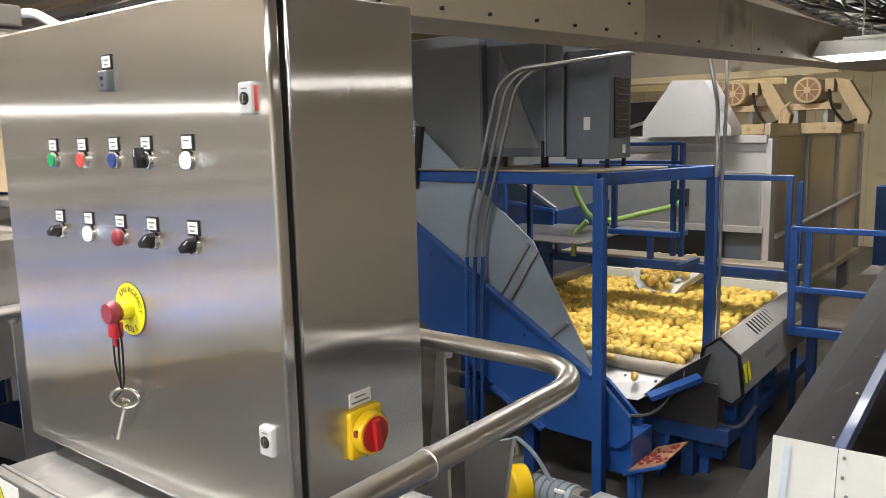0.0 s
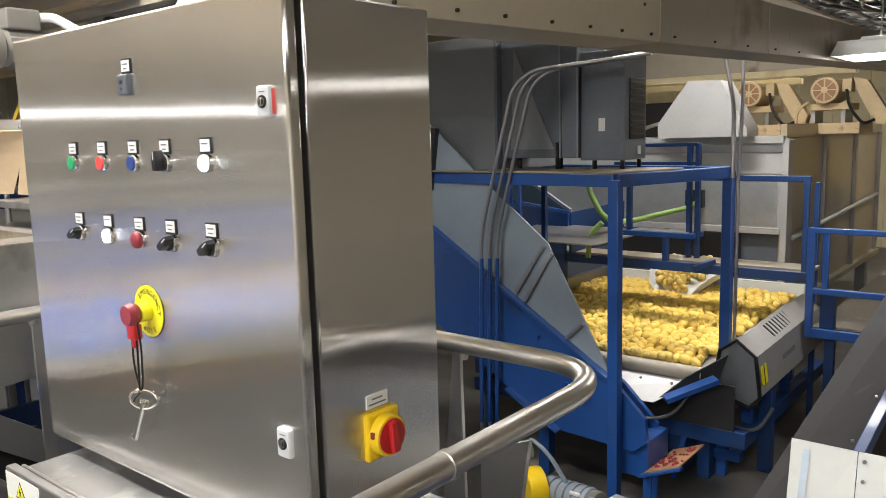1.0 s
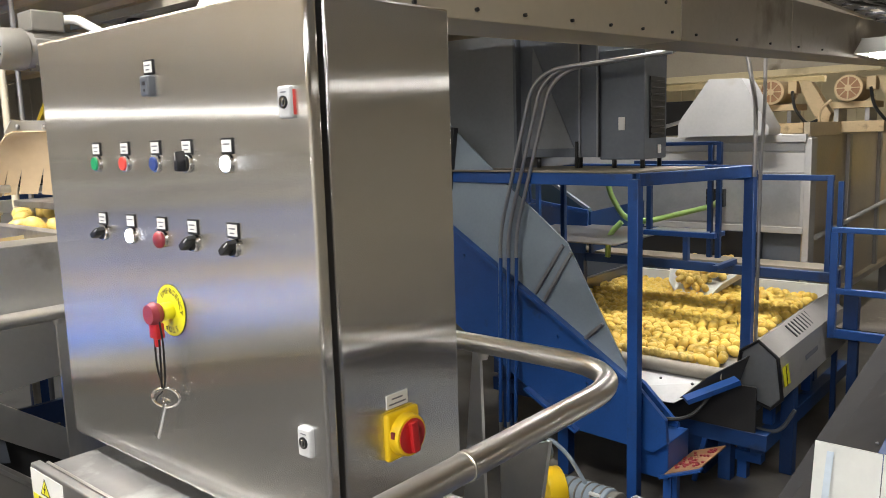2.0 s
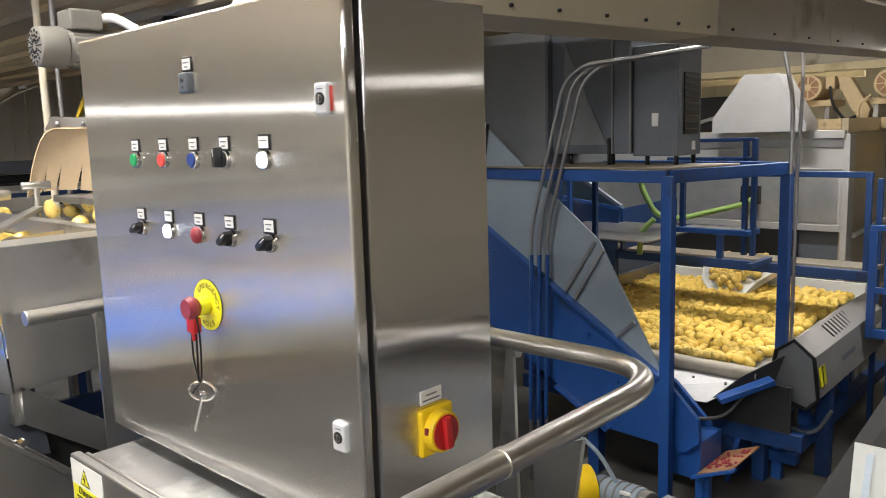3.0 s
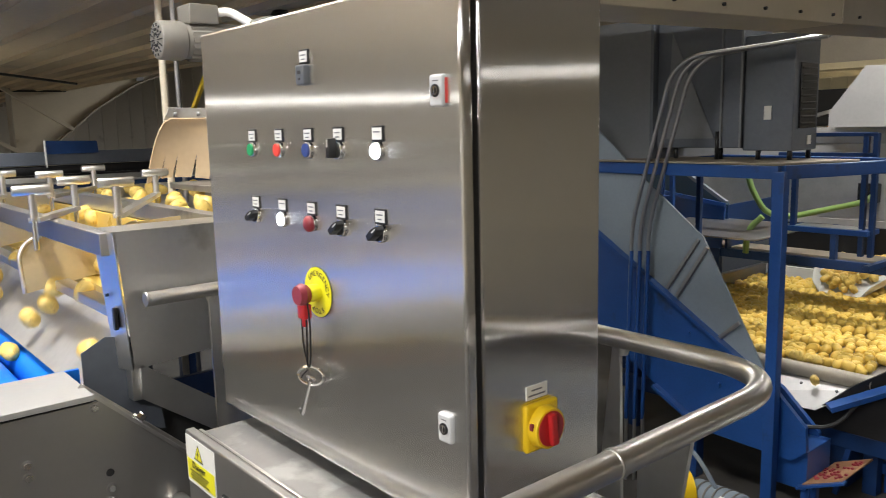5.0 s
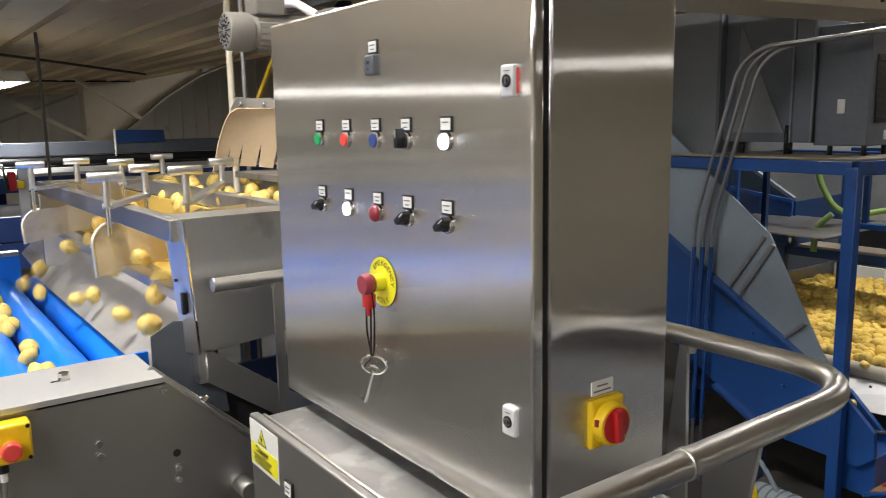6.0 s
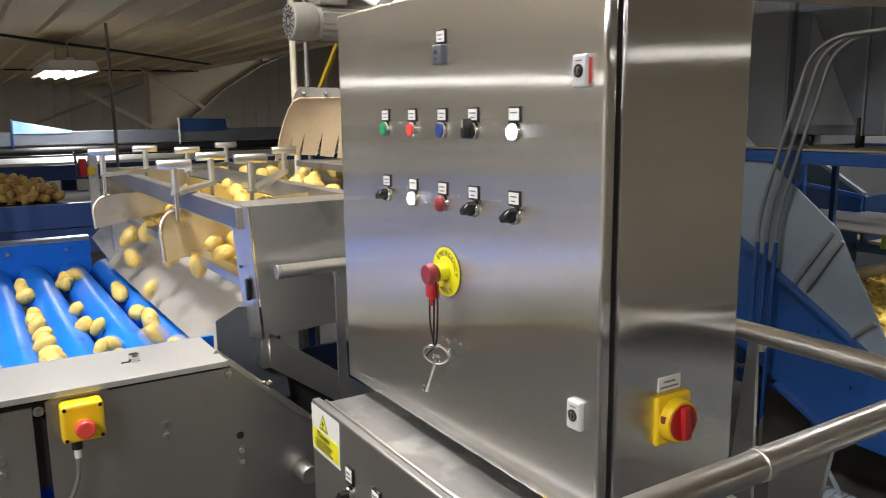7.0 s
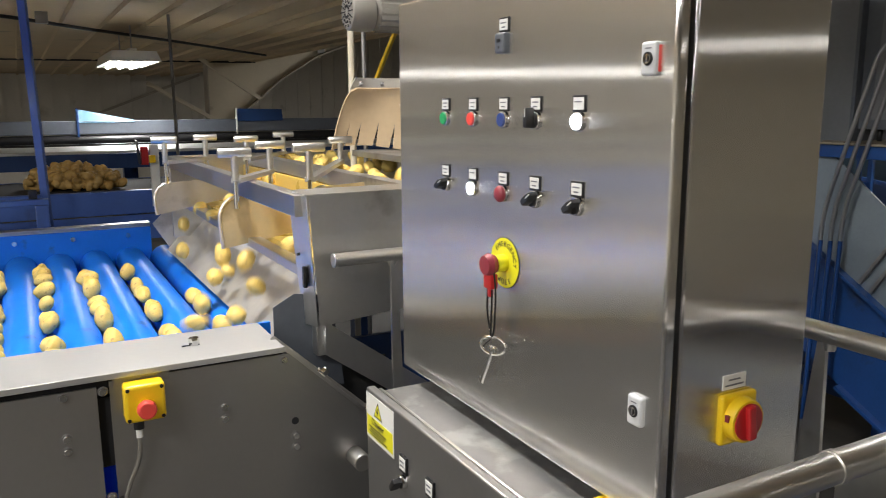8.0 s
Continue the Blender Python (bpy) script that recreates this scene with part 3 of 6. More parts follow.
def danger_sign():
    x0, x1, y, z0, z1 = -0.752, -0.612, -0.1183, 1.478, 1.580
    t = thing("danger_sign", (-0.68, y, z0), "white and yellow electrical danger label on a steel door", "sign")
    part("plate", box((x0, y - 0.001, z0), (x1, y, z1), 0.0), WHITE, t)
    part("yellow_field", box((x0 + 0.004, y - 0.0016, z0 + 0.008), (x1 - 0.004, y - 0.0008, z0 + 0.052)), LABEL_YELLOW, t, "yellow lower field")
    c, zc = -0.690, z0 + 0.058
    part("triangle", sheet([(c - 0.022, y - 0.0014, zc), (c + 0.022, y - 0.0014, zc), (c, y - 0.0014, zc + 0.036)], 0.001), INK, t)
    part("triangle_field", sheet([(c - 0.0165, y - 0.0022, zc + 0.0035), (c + 0.0165, y - 0.0022, zc + 0.0035), (c, y - 0.0022, zc + 0.031)], 0.001), LABEL_YELLOW, t)
    part("flash", sheet([(c + 0.003, y - 0.003, zc + 0.025), (c - 0.005, y - 0.003, zc + 0.014), (c, y - 0.003, zc + 0.014), (c - 0.002, y - 0.003, zc + 0.005),
                         (c + 0.005, y - 0.003, zc + 0.017), (c, y - 0.003, zc + 0.017)], 0.001), INK, t)
    words("lettering", "Danger", 0.0215, Matrix.Translation((c, y - 0.0022, z0 + 0.043)) @ pose(0, 0, 0, 90), INK, t)
    for i in range(4):
        part("writing", box((c - 0.045 + 0.006 * (i % 2), y - 0.0022, z0 + 0.028 - i * 0.0055), (c + 0.045 - 0.007 * (i % 3), y - 0.0014, z0 + 0.0305 - i * 0.0055)), INK, t)


def lower_controls():
    def small(x, z, kind):
        t = thing("selector_switch" if kind == "sel" else "push_button", (x, -0.118, z), "small chrome control with a white legend on the lower cabinet", "switch", "lower controls")
        y = -0.118
        p = part("legend_holder", box((x - 0.0155, y - 0.0055, z + 0.018), (x + 0.0155, y, z + 0.055), 0.001), BLACK, t)
        part("legend_plate", box((x - 0.0125, y - 0.0068, z + 0.025), (x + 0.0125, y - 0.005, z + 0.051)), WHITE, p)
        for i in range(2):
            part("writing", box((x - 0.008, y - 0.0074, z + 0.041 - i * 0.009), (x + 0.008, y - 0.0066, z + 0.0445 - i * 0.009)), GREY_INK, p)
        part("bezel", cyl((x, y, z), (x, y - 0.012, z), 0.015, 0.014, n=28, bevel=0.001), CHROME, t)
        if kind == "sel":
            part("lever", box((x - 0.006, y - 0.03, z - 0.02), (x + 0.006, y - 0.011, z + 0.012), 0.002, None,
                              Matrix.Translation((x, 0, z)) @ Matrix.Rotation(radians(40), 4, "Y") @ Matrix.Translation((-x, 0, -z))), BLACK, t)
        else:
            part("cap", cyl((x, y - 0.011, z), (x, y - 0.017, z), 0.012, n=24), BLACK if kind == "blk" else NAVY, t)
    small(-0.562, 1.452, "sel")
    small(-0.447, 1.452, "blk")
    small(-0.335, 1.452, "sel")
    small(-0.225, 1.452, "blu")
    t = thing("cable_gland_cover", (-0.05, -0.02, 1.573), "yellow moulded cover on the lower cabinet lid", "cover")
    part("cover", box((-0.12, -0.02, 1.573), (-0.045, 0.12, 1.598), 0.006), YELLOW, t)


def guard_rail():
    t = thing("guard_rail", (0.1, 0.41, 0), "satin stainless tube guard rail bent round the cabinet", "rail")
    z, r = 1.816, 0.0172
    part("handrail", tube([(0.272, -1.9, z), (0.272, -0.012, z), (0.272, 0.415, z), (-0.5, 0.415, z), (-1.035, 0.415, z), (-1.035, -0.075, z)], r, 0.155, n=28, steps=12), STEEL_TUBE, t)
    part("weld_seam", cyl((0.272, -0.022, z), (0.272, -0.012, z), r + 0.0016, n=28), STEEL_TUBE, t, "raised weld seam")
    part("end_cap", cyl((-1.035, -0.083, z), (-1.035, -0.075, z), r + 0.001, n=28, bevel=0.002), STEEL_TUBE, t)
    # flat curved plates that carry the rail
    def bracket(x, y, dx, dy, drop, nm, wide=0.017):
        bm = bmesh.new()
        rows = []
        for i in range(13):
            s = i / 12
            w = 0.008 + wide * min(1, s * 2.4)
            bend = 0.028 * math.sin(min(1, s * 1.6) * math.pi / 2)
            zz = z - r * 0.9 - s * drop
            rows.append([bm.verts.new((x + dx * (k * w) + dy * (bend + q), y + dy * (k * w) - dx * (bend + q), zz)) for k in (-1, 1) for q in (0, 0.008)])
        for a, b in zip(rows, rows[1:]):
            for i, j in ((0, 1), (1, 3), (3, 2), (2, 0)):
                bm.faces.new((a[i], a[j], b[j], b[i]))
        bm.faces.new((rows[0][0], rows[0][2], rows[0][3], rows[0][1]))
        bm.faces.new((rows[-1][0], rows[-1][1], rows[-1][3], rows[-1][2]))
        part(nm, bm, STEEL_FLAT, t)
    bracket(-0.050, 0.418, 1, 0, 1.2, "bracket", 0.032)
    bracket(-1.035, 0.078, 0, 1, 1.2, "bracket", 0.010)
    for x, y in ((-0.040, 0.418), (-1.035, 0.078)):
        part("weld", cyl((x, y, z - r - 0.012), (x, y, z - r + 0.004), 0.009, 0.013, n=14), STEEL_TUBE, t)
    post = thing("steel_support_post", (0.12, 0.30, 0), "wide flat stainless steel support plate", "post")
    part("plate", sheet([(-0.03, 0.46, 0.0), (0.02, 0.46, 0.0), (0.040, 0.46, 1.42), (0.075, 0.46, 1.64), (-0.036, 0.46, 1.60)], 0.012), STEEL_FLAT, post)


cabinet()
lower_box()
xs = [-0.598, -0.494, -0.391, -0.296, -0.186]
zr, zs = 2.166, 2.039
push_button(xs[0], zr, GREEN, "round green push button with a chrome ring")
push_button(xs[1], zr, CORAL, "round red push button with a chrome ring")
push_button(xs[2], zr, NAVY, "round dark blue push button with a chrome ring")
selector(xs[3], zr, 0, "black selector switch with its lever upright")
push_button(xs[4], zr, LIT_WHITE, "lit white push button with a chrome ring", True)
selector(xs[0], zs, 62)
push_button(xs[1], zs, LIT_WHITE, "lit white push button with a chrome ring", True)
mushroom(xs[2], zs)
selector(xs[3], zs, 55)
selector(xs[4], zs, 55)
u = thing("panel_socket", (-0.392, 0, 2.294), "grey plastic panel socket with a legend above", "socket")
legend(-0.392, 2.323, 2, u)
part("body", box((-0.4065, -0.013, 2.276), (-0.3775, 0.002, 2.310), 0.004, seg=3), GREY_PLASTIC, u)
part("slot", box((-0.397, -0.0136, 2.294), (-0.388, -0.0128, 2.300)), BLACK, u)
part("slot", cyl((-0.392, -0.0136, 2.286), (-0.392, -0.0128, 2.286), 0.0025, n=12), BLACK, u)
lock(-0.038, 2.249, True)
lock(-0.038, 1.766, False)
emergency_stop()
isolator()
danger_sign()
lower_controls()
guard_rail()

# ---- the roller table, its feed chute and what lies beyond ----
PX = -0.97   # face of the table's side panel
TOP = 1.640


def bolt(x, y, z, t, r=0.010, name="bolt"):
    part(name, cyl((x, y, z), (x + 0.008, y, z), r, n=6, bevel=0.001), CHROME, t)
    part("washer", cyl((x, y, z), (x + 0.002, y, z), r * 1.25, n=20), STEEL_DULL, t)


def roller_table():
    t = thing("roller_table", (-2.2, -1.2, 0), "stainless steel roller inspection table with blue rollers", "roller table", "", "")
    y_end = -0.235
    # side panel in two plates with a slot between; its end slopes down under the chute
    part("side_panel", sheet([(PX, -0.615, 0.55), (PX, 0.22, 0.55), (PX, 0.22, 1.19), (PX, y_end + 0.012, TOP - 0.021), (PX, -0.615, TOP - 0.021)], 0.006), PANEL_STEEL, t)
    part("side_panel", sheet([(PX, -2.6, 0.55), (PX, -0.640, 0.55), (PX, -0.640, TOP - 0.03), (PX, -2.6, TOP - 0.03)], 0.006), PANEL_STEEL, t)
    # two dark sheets put the shade behind the slot into their colour
    part("slot_shade", box((PX - 0.05, -2.6, 0.5), (PX - 0.02, 0.1, 1.28), 0.003), BELT, t, "dark sheet standing in for the shade behind the slot")
    part("slot_shade", box((PX - 0.05, -2.6, 1.42), (PX - 0.02, -0.26, 1.58), 0.003), BELT, t, "dark sheet standing in for the shade behind the slot")
    # black strip paints the shade in the gap below the ledge
    part("gap_shade", box((PX - 0.012, -2.6, TOP - 0.05), (PX - 0.007, y_end, TOP - 0.006)), DEAD, t)
    led = box((PX - 0.225, -2.6, TOP - 0.005), (PX + 0.011, y_end, TOP), 0.002)
    box((PX + 0.006, -2.6, TOP - 0.014), (PX + 0.012, y_end, TOP), 0.002, led)
    part("top_ledge", led, LEDGE_STEEL, t)
    edge = beam((PX - 0.004, y_end, TOP - 0.004), (PX - 0.004, 0.225, 1.186), 0.008, 0.010)
    # black sheet added for the dark of the gap between the sloping flanges
    part("slope_shade", sheet([(PX - 0.008, y_end, TOP - 0.024), (PX - 0.008, 0.22, 1.165), (PX - 0.20, 0.22, 1.165), (PX - 0.20, y_end, TOP - 0.024)], 0.01), DEAD, t, "black sheet for the shaded gap along the slope")
    part("sloping_flange", edge, STEEL_FLAT, t)
    part("sloping_flange", beam((PX - 0.062, y_end - 0.01, TOP + 0.004), (PX - 0.062, 0.23, 1.20), 0.010, 0.014), STEEL_TUBE, t)
    for k in (0.22, 0.5):
        p = Vector((PX - 0.02, y_end, TOP)).lerp(Vector((PX - 0.02, 0.21, 1.20)), k)
        part("bolt", cyl(p, p + Vector((0, 0.014, 0.014)), 0.011, n=6, bevel=0.001), CHROME, t)
        part("bolt", cyl(p - Vector((0.03, 0, 0)), p + Vector((-0.03, 0.008, 0.008)), 0.006, n=8), CHROME, t)
    for y, z in ((-0.235, 1.606), (-0.214, 1.412), (-0.214, 1.384), (-0.378, 1.516), (-0.378, 1.488), (-0.704, 1.600), (-0.704, 1.509), (-0.704, 1.481), (-0.628, 1.60), (-0.628, 1.36)):
        bolt(PX, y, z, t, 0.0085)
    part("hole", cyl((PX - 0.004, -0.214, 1.449), (PX + 0.001, -0.214, 1.449), 0.009, n=18), DEAD, t)
    part("slot", box((PX - 0.112, -0.445, TOP), (PX - 0.104, -0.405, TOP + 0.001)), DEAD, t)
    part("bolt", cyl((PX - 0.108, -0.417, TOP), (PX - 0.108, -0.417, TOP + 0.018), 0.0125, n=6, bevel=0.001), CHROME, t)
    part("stub_shaft", cyl((PX, -0.066, 1.33), (PX + 0.06, -0.066, 1.33), 0.022, n=24, bevel=0.003), STEEL_TUBE, t)
    # blue end board and far side
    part("far_rail", box((-3.46, -2.6, 1.30), (-3.40, -0.19, 1.606), 0.004), STEEL_FLAT, t)
    part("far_board", box((-3.40, -2.6, 1.36), (-3.385, -0.19, 1.595), 0.002), ROLLER, t, "bright blue plastic side board")
    part("far_cap", box((-3.46, -2.6, 1.607), (-3.385, -0.19, 1.616), 0.002), STEEL_FLAT, t)
    for y in (-0.3, -0.55, -0.8, -1.05):
        part("bolt", cyl((-3.375, y, 1.56), (-3.367, y, 1.56), 0.012, n=6), CHROME, t)
    part("near_board", box((PX - 0.24, -2.6, 1.40), (PX - 0.228, -0.2, 1.636), 0.001), ROLLER, t, "bright blue plastic side board")
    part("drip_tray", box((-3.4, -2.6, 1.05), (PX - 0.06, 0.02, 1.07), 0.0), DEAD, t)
    # added black sheet: keeps the gap at the table's end dark
    part("end_gap_shade", box((PX - 0.222, -0.22, 1.0), (PX - 0.212, 0.12, 1.50), 0.002), RUBBER, t, "black sheet standing in for the shade in the end gap")
    part("end_panel", box((PX - 0.42, -0.02, 0.3), (PX - 0.40, 0.95, 1.50), 0.002), BLUE_DEEP, t, "deep blue end panel")
    for x, y in ((-1.1, -2.4), (-3.3, -2.4), (-3.3, -0.4)):
        part("leg", box((x - 0.04, y - 0.04, 0), (x + 0.04, y + 0.04, 1.05), 0.004), STEEL_DULL, t)
    for y in (-2.4, -0.4):
        part("cross_beam", box((-3.34, y - 0.03, 0.98), (PX - 0.05, y + 0.03, 1.05), 0.003), STEEL_DULL, t)
    return t


def stop_box():
    y, z = -0.551, 1.576
    t = thing("emergency_stop_box", (PX, y, z), "yellow emergency stop box with a red button", "stop button")
    part("mount", sheet([(PX + 0.004, y - 0.058, z + 0.03), (PX + 0.004, y + 0.058, z + 0.03), (PX + 0.004, y + 0.058, z + 0.062), (PX + 0.004, y - 0.058, z + 0.062)], 0.003), STEEL_DULL, t)
    part("housing", box((PX + 0.004, y - 0.041, z - 0.041), (PX + 0.052, y + 0.041, z + 0.041), 0.008, seg=3), YELLOW, t)
    for a in (-1, 1):
        for b in (-1, 1):
            part("screw", cyl((PX + 0.05, y + a * 0.034, z + b * 0.033), (PX + 0.0535, y + a * 0.034, z + b * 0.033), 0.004, n=12), BLACK, t)
    part("collar", cyl((PX + 0.05, y, z - 0.008), (PX + 0.062, y, z - 0.008), 0.017, n=24), YELLOW, t)
    part("button", cyl((PX + 0.060, y, z - 0.008), (PX + 0.080, y, z - 0.008), 0.0205, 0.0185, n=32, bevel=0.004), CORAL, t)
    part("gland", cyl((PX + 0.026, y - 0.014, z - 0.040), (PX + 0.026, y - 0.014, z - 0.062), 0.011, n=16), BLACK, t)
    part("gland", cyl((PX + 0.026, y - 0.014, z - 0.060), (PX + 0.026, y - 0.014, z - 0.082), 0.007, n=16), WHITE, t)
    part("cable", tube([(PX + 0.026, y - 0.014, z - 0.08), (PX + 0.025, y - 0.016, z - 0.13), (PX + 0.018, y - 0.055, z - 0.22), (PX + 0.012, y - 0.062, z - 0.6)], 0.0048, 0.05, n=12), MOTOR_GREY, t, "grey cable")
    part("cable_tie", tube([(PX + 0.004, y - 0.056, z - 0.225), (PX + 0.026, y - 0.056, z - 0.225)], 0.008, n=8), BLACK, t)


LOOP_Y, LOOP_R, LOOP_TOP, LOOP_LEN = -0.09, 0.12, 1.428, 2.3


def loop_place(s):
    """Place (y, z) on the rollers' endless chain, s metres on from where it turns up."""
    arc = math.pi * LOOP_R
    total = 2 * LOOP_LEN + 2 * arc
    s %= total
    mid = LOOP_TOP - LOOP_R
    if s < LOOP_LEN:
        return LOOP_Y - s, LOOP_TOP
    s -= LOOP_LEN
    if s < arc:
        a = s / LOOP_R
        return LOOP_Y - LOOP_LEN - LOOP_R * math.sin(a), mid + LOOP_R * math.cos(a)
    s -= arc
    if s < LOOP_LEN:
        return LOOP_Y - LOOP_LEN + s, LOOP_TOP - 2 * LOOP_R
    a = (s - LOOP_LEN) / LOOP_R
    return LOOP_Y + LOOP_R * math.sin(a), mid - LOOP_R * math.cos(a)


ROLLERS = []
ROLLER_COUNT = 33


def rollers():
    me = None
    for i in range(ROLLER_COUNT):
        if me is None:
            bm = cyl((-3.37, 0, 0), (PX - 0.245, 0, 0), 0.071, n=36, bevel=0.006)
            me = finish(bm, "roller", ROLLER)
        ob = new("table_roller", me)
        tagged(ob, "smooth bright blue plastic conveyor roller, wet", "roller", "table rollers")
        ROLLERS.append(ob)


def feed_chute():
    t = thing("feed_chute", (-2.0, 0.3, 0), "stainless steel feed chute with clamped flaps over the rollers", "chute")
    x0, x1, z1, yf = -2.95, -1.10, 1.972, -0.118
    # end box
    bm = sheet([(x1, yf, z1), (x1, yf + 0.02, 1.633), (x1, 0.75, 1.70), (x1, 0.75, z1)], 0.003)
    part("end_plate", bm, STEEL_FLAT, t)
    fl = sheet([(x1 + 0.001, yf - 0.004, z1), (x1 + 0.001, yf + 0.016, 1.633), (x1 - 0.055, yf - 0.004, 1.633), (x1 - 0.075, yf - 0.026, z1)], 0.003)
    part("corner_flange", fl, STEEL_FLAT, t)
    for z in (1.95, 1.82):
        part("rivet", cyl((x1 - 0.04, yf - 0.014, z), (x1 - 0.04, yf - 0.022, z), 0.004, n=10), BLACK, t)
    part("latch_slot", box((x1 - 0.03, yf - 0.014, 1.735), (x1 - 0.015, yf - 0.004, 1.79), 0.002), BLACK, t)
    # channel frame round the top
    part("front_channel", box((x0, yf - 0.03, z1 - 0.055), (x1 - 0.02, yf + 0.01, z1), 0.003), STEEL_FLAT, t)
    part("top_flange", box((x1 - 0.13, yf - 0.01, z1 - 0.002), (x1 + 0.002, 0.75, z1 + 0.003), 0.001), STEEL_FLAT, t)
    part("back_channel", box((x0, 0.20, z1 - 0.05), (x1 - 0.11, 0.245, z1 + 0.002), 0.003), STEEL_FLAT, t)
    part("far_plate", box((x0 - 0.02, yf - 0.03, 1.60), (x0, 0.75, z1), 0.002), STEEL_FLAT, t)
    part("feed_board", sheet([(x0, 0.247, z1 - 0.057), (x1 - 0.01, 0.247, z1 - 0.057), (x1 - 0.01, 1.25, z1 - 0.057), (x0, 1.25, z1 - 0.057)], 0.004), STEEL_DULL, t)
    # bed and added back sheet carry the chute's golden light as colour
    part("inner_bed", box((x0, -0.02, 1.74), (x1 - 0.01, 0.75, 1.76), 0.0), GOLD_LIT, t, "bed with golden potato light in its colour")
    part("gold_back", box((x0, 0.185, 1.76), (x1 - 0.11, 0.199, z1 - 0.052), 0.002), GOLD_LIT, t, "back sheet with golden potato light in its colour")
    part("discharge_bar", box((x0, -0.10, 1.735), (x1 - 0.01, -0.055, 1.765), 0.004), STEEL_TUBE, t)
    # guide plates hung across the flow, each with one rounded corner
    for x, ya, yb, zb, zt, mat in ((-2.75, -0.25, 0.09, 1.735, 1.87, STEEL_FLAT), (-1.80, -0.188, 0.22, 1.735, 1.902, GOLD_SHEEN), (-1.50, 0.0, 0.26, 1.84, 1.95, GOLD_SHEEN)):
        bm = bmesh.new()
        r = 0.07
        pts = [(ya + 0.004, zb), (ya, zt - r)]
        for i in range(1, 8):
            q = math.pi / 2 * i / 7
            pts.append((ya + r - r * math.cos(q), zt - r + r * math.sin(q)))
        pts += [(yb, zt + 0.01), (yb, zb + 0.06)]
        f = [bm.verts.new((x + (zt - z) * 0.12, y, z)) for y, z in pts]
        g = [bm.verts.new((v.co.x - 0.005, v.co.y, v.co.z)) for v in f]
        bm.faces.new(f)
        bm.faces.new(g[::-1])
        for i in range(len(f)):
            bm.faces.new((f[i], f[(i + 1) % len(f)], g[(i + 1) % len(f)], g[i]))
        fl = part("guide_plate", bm, mat, t, "steel guide plate with a rounded corner")
        part("plate_edge", tube([(x + (zt - z) * 0.12, y, z) for y, z in pts[:9]], 0.006, n=8), STEEL_TUBE, fl)
    # sloping sheets below
    part("slope_sheet", sheet([(x0 - 0.16, -0.155, 1.515), (PX - 0.245, -0.155, 1.515), (PX - 0.245, 0.06, 1.735), (x0 - 0.16, 0.06, 1.735)], -0.004), STEEL_DUSTY, t, "scuffed sloping steel sheet")
    part("side_wing", sheet([(x0 - 0.17, -0.215, 1.645), (x0 - 0.17, -0.16, 1.70), (x0 - 0.17, 0.1, 1.76), (x0 - 0.17, 0.1, 1.50), (x0 - 0.17, -0.13, 1.50)], 0.004), STEEL_FLAT, t)
    part("side_wing", sheet([(PX - 0.18, -0.206, 1.686), (PX - 0.18, -0.149, 1.716), (PX - 0.18, -0.05, 1.70), (PX - 0.18, -0.02, 1.45), (PX - 0.18, -0.206, 1.50)], 0.004), DUCT, t)
    part("cross_tube", box((x1 - 0.05, -0.105, 1.55), (x1 - 0.012, -0.06, 1.66), 0.004), STEEL_FLAT, t)
    part("brace", sheet([(x1 - 0.02, -0.085, 1.645), (x1 - 0.02, 0.60, 1.145), (x1 - 0.02, 0.60, 1.06), (x1 - 0.02, -0.085, 1.555)], 0.02), STEEL_FLAT, t)
    for x, y in ((-1.6, 0.74), (-2.9, 0.74)):
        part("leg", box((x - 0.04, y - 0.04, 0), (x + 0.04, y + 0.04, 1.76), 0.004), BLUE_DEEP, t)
    # T-handled clamps: two feet on a bar, each with a T grip
    def grip(x, y, zb, h, along, long=0.047):
        part("clamp_post", cyl((x, y, zb), (x, y, zb + h), 0.0105, n=18), STEEL_TUBE, t)
        d = Vector((math.cos(along), math.sin(along), 0)) * long
        part("clamp_grip", cyl(Vector((x, y, zb + h)) - d, Vector((x, y, zb + h)) + d, 0.0138, n=20, bevel=0.004), STEEL_TUBE, t, "smooth round grip")
    def clamp(x, y, x2, y2, h1, h2, a=1.45):
        part("clamp_bar", beam((x, y, z1 + 0.010), (x2, y2, z1 + 0.010), 0.03, 0.014), STEEL_TUBE, t)
        grip(x, y, z1 + 0.01, h1, a)
        grip(x2, y2, z1 + 0.01, h2, a)
        for p, q in ((x, y), (x2, y2)):
            part("clamp_screw", cyl((p, q, z1 - 0.07), (p, q, z1 + 0.02), 0.007, n=12), CHROME, t)
    clamp(-2.362, -0.254, -2.544, -0.065, 0.085, 0.085)
    clamp(-1.485, -0.202, -1.763, -0.022, 0.080, 0.085)
    clamp(-2.349, 0.053, -2.752, 0.326, 0.082, 0.082)
    clamp(-1.409, -0.008, -2.086, 0.347, 0.092, 0.080)


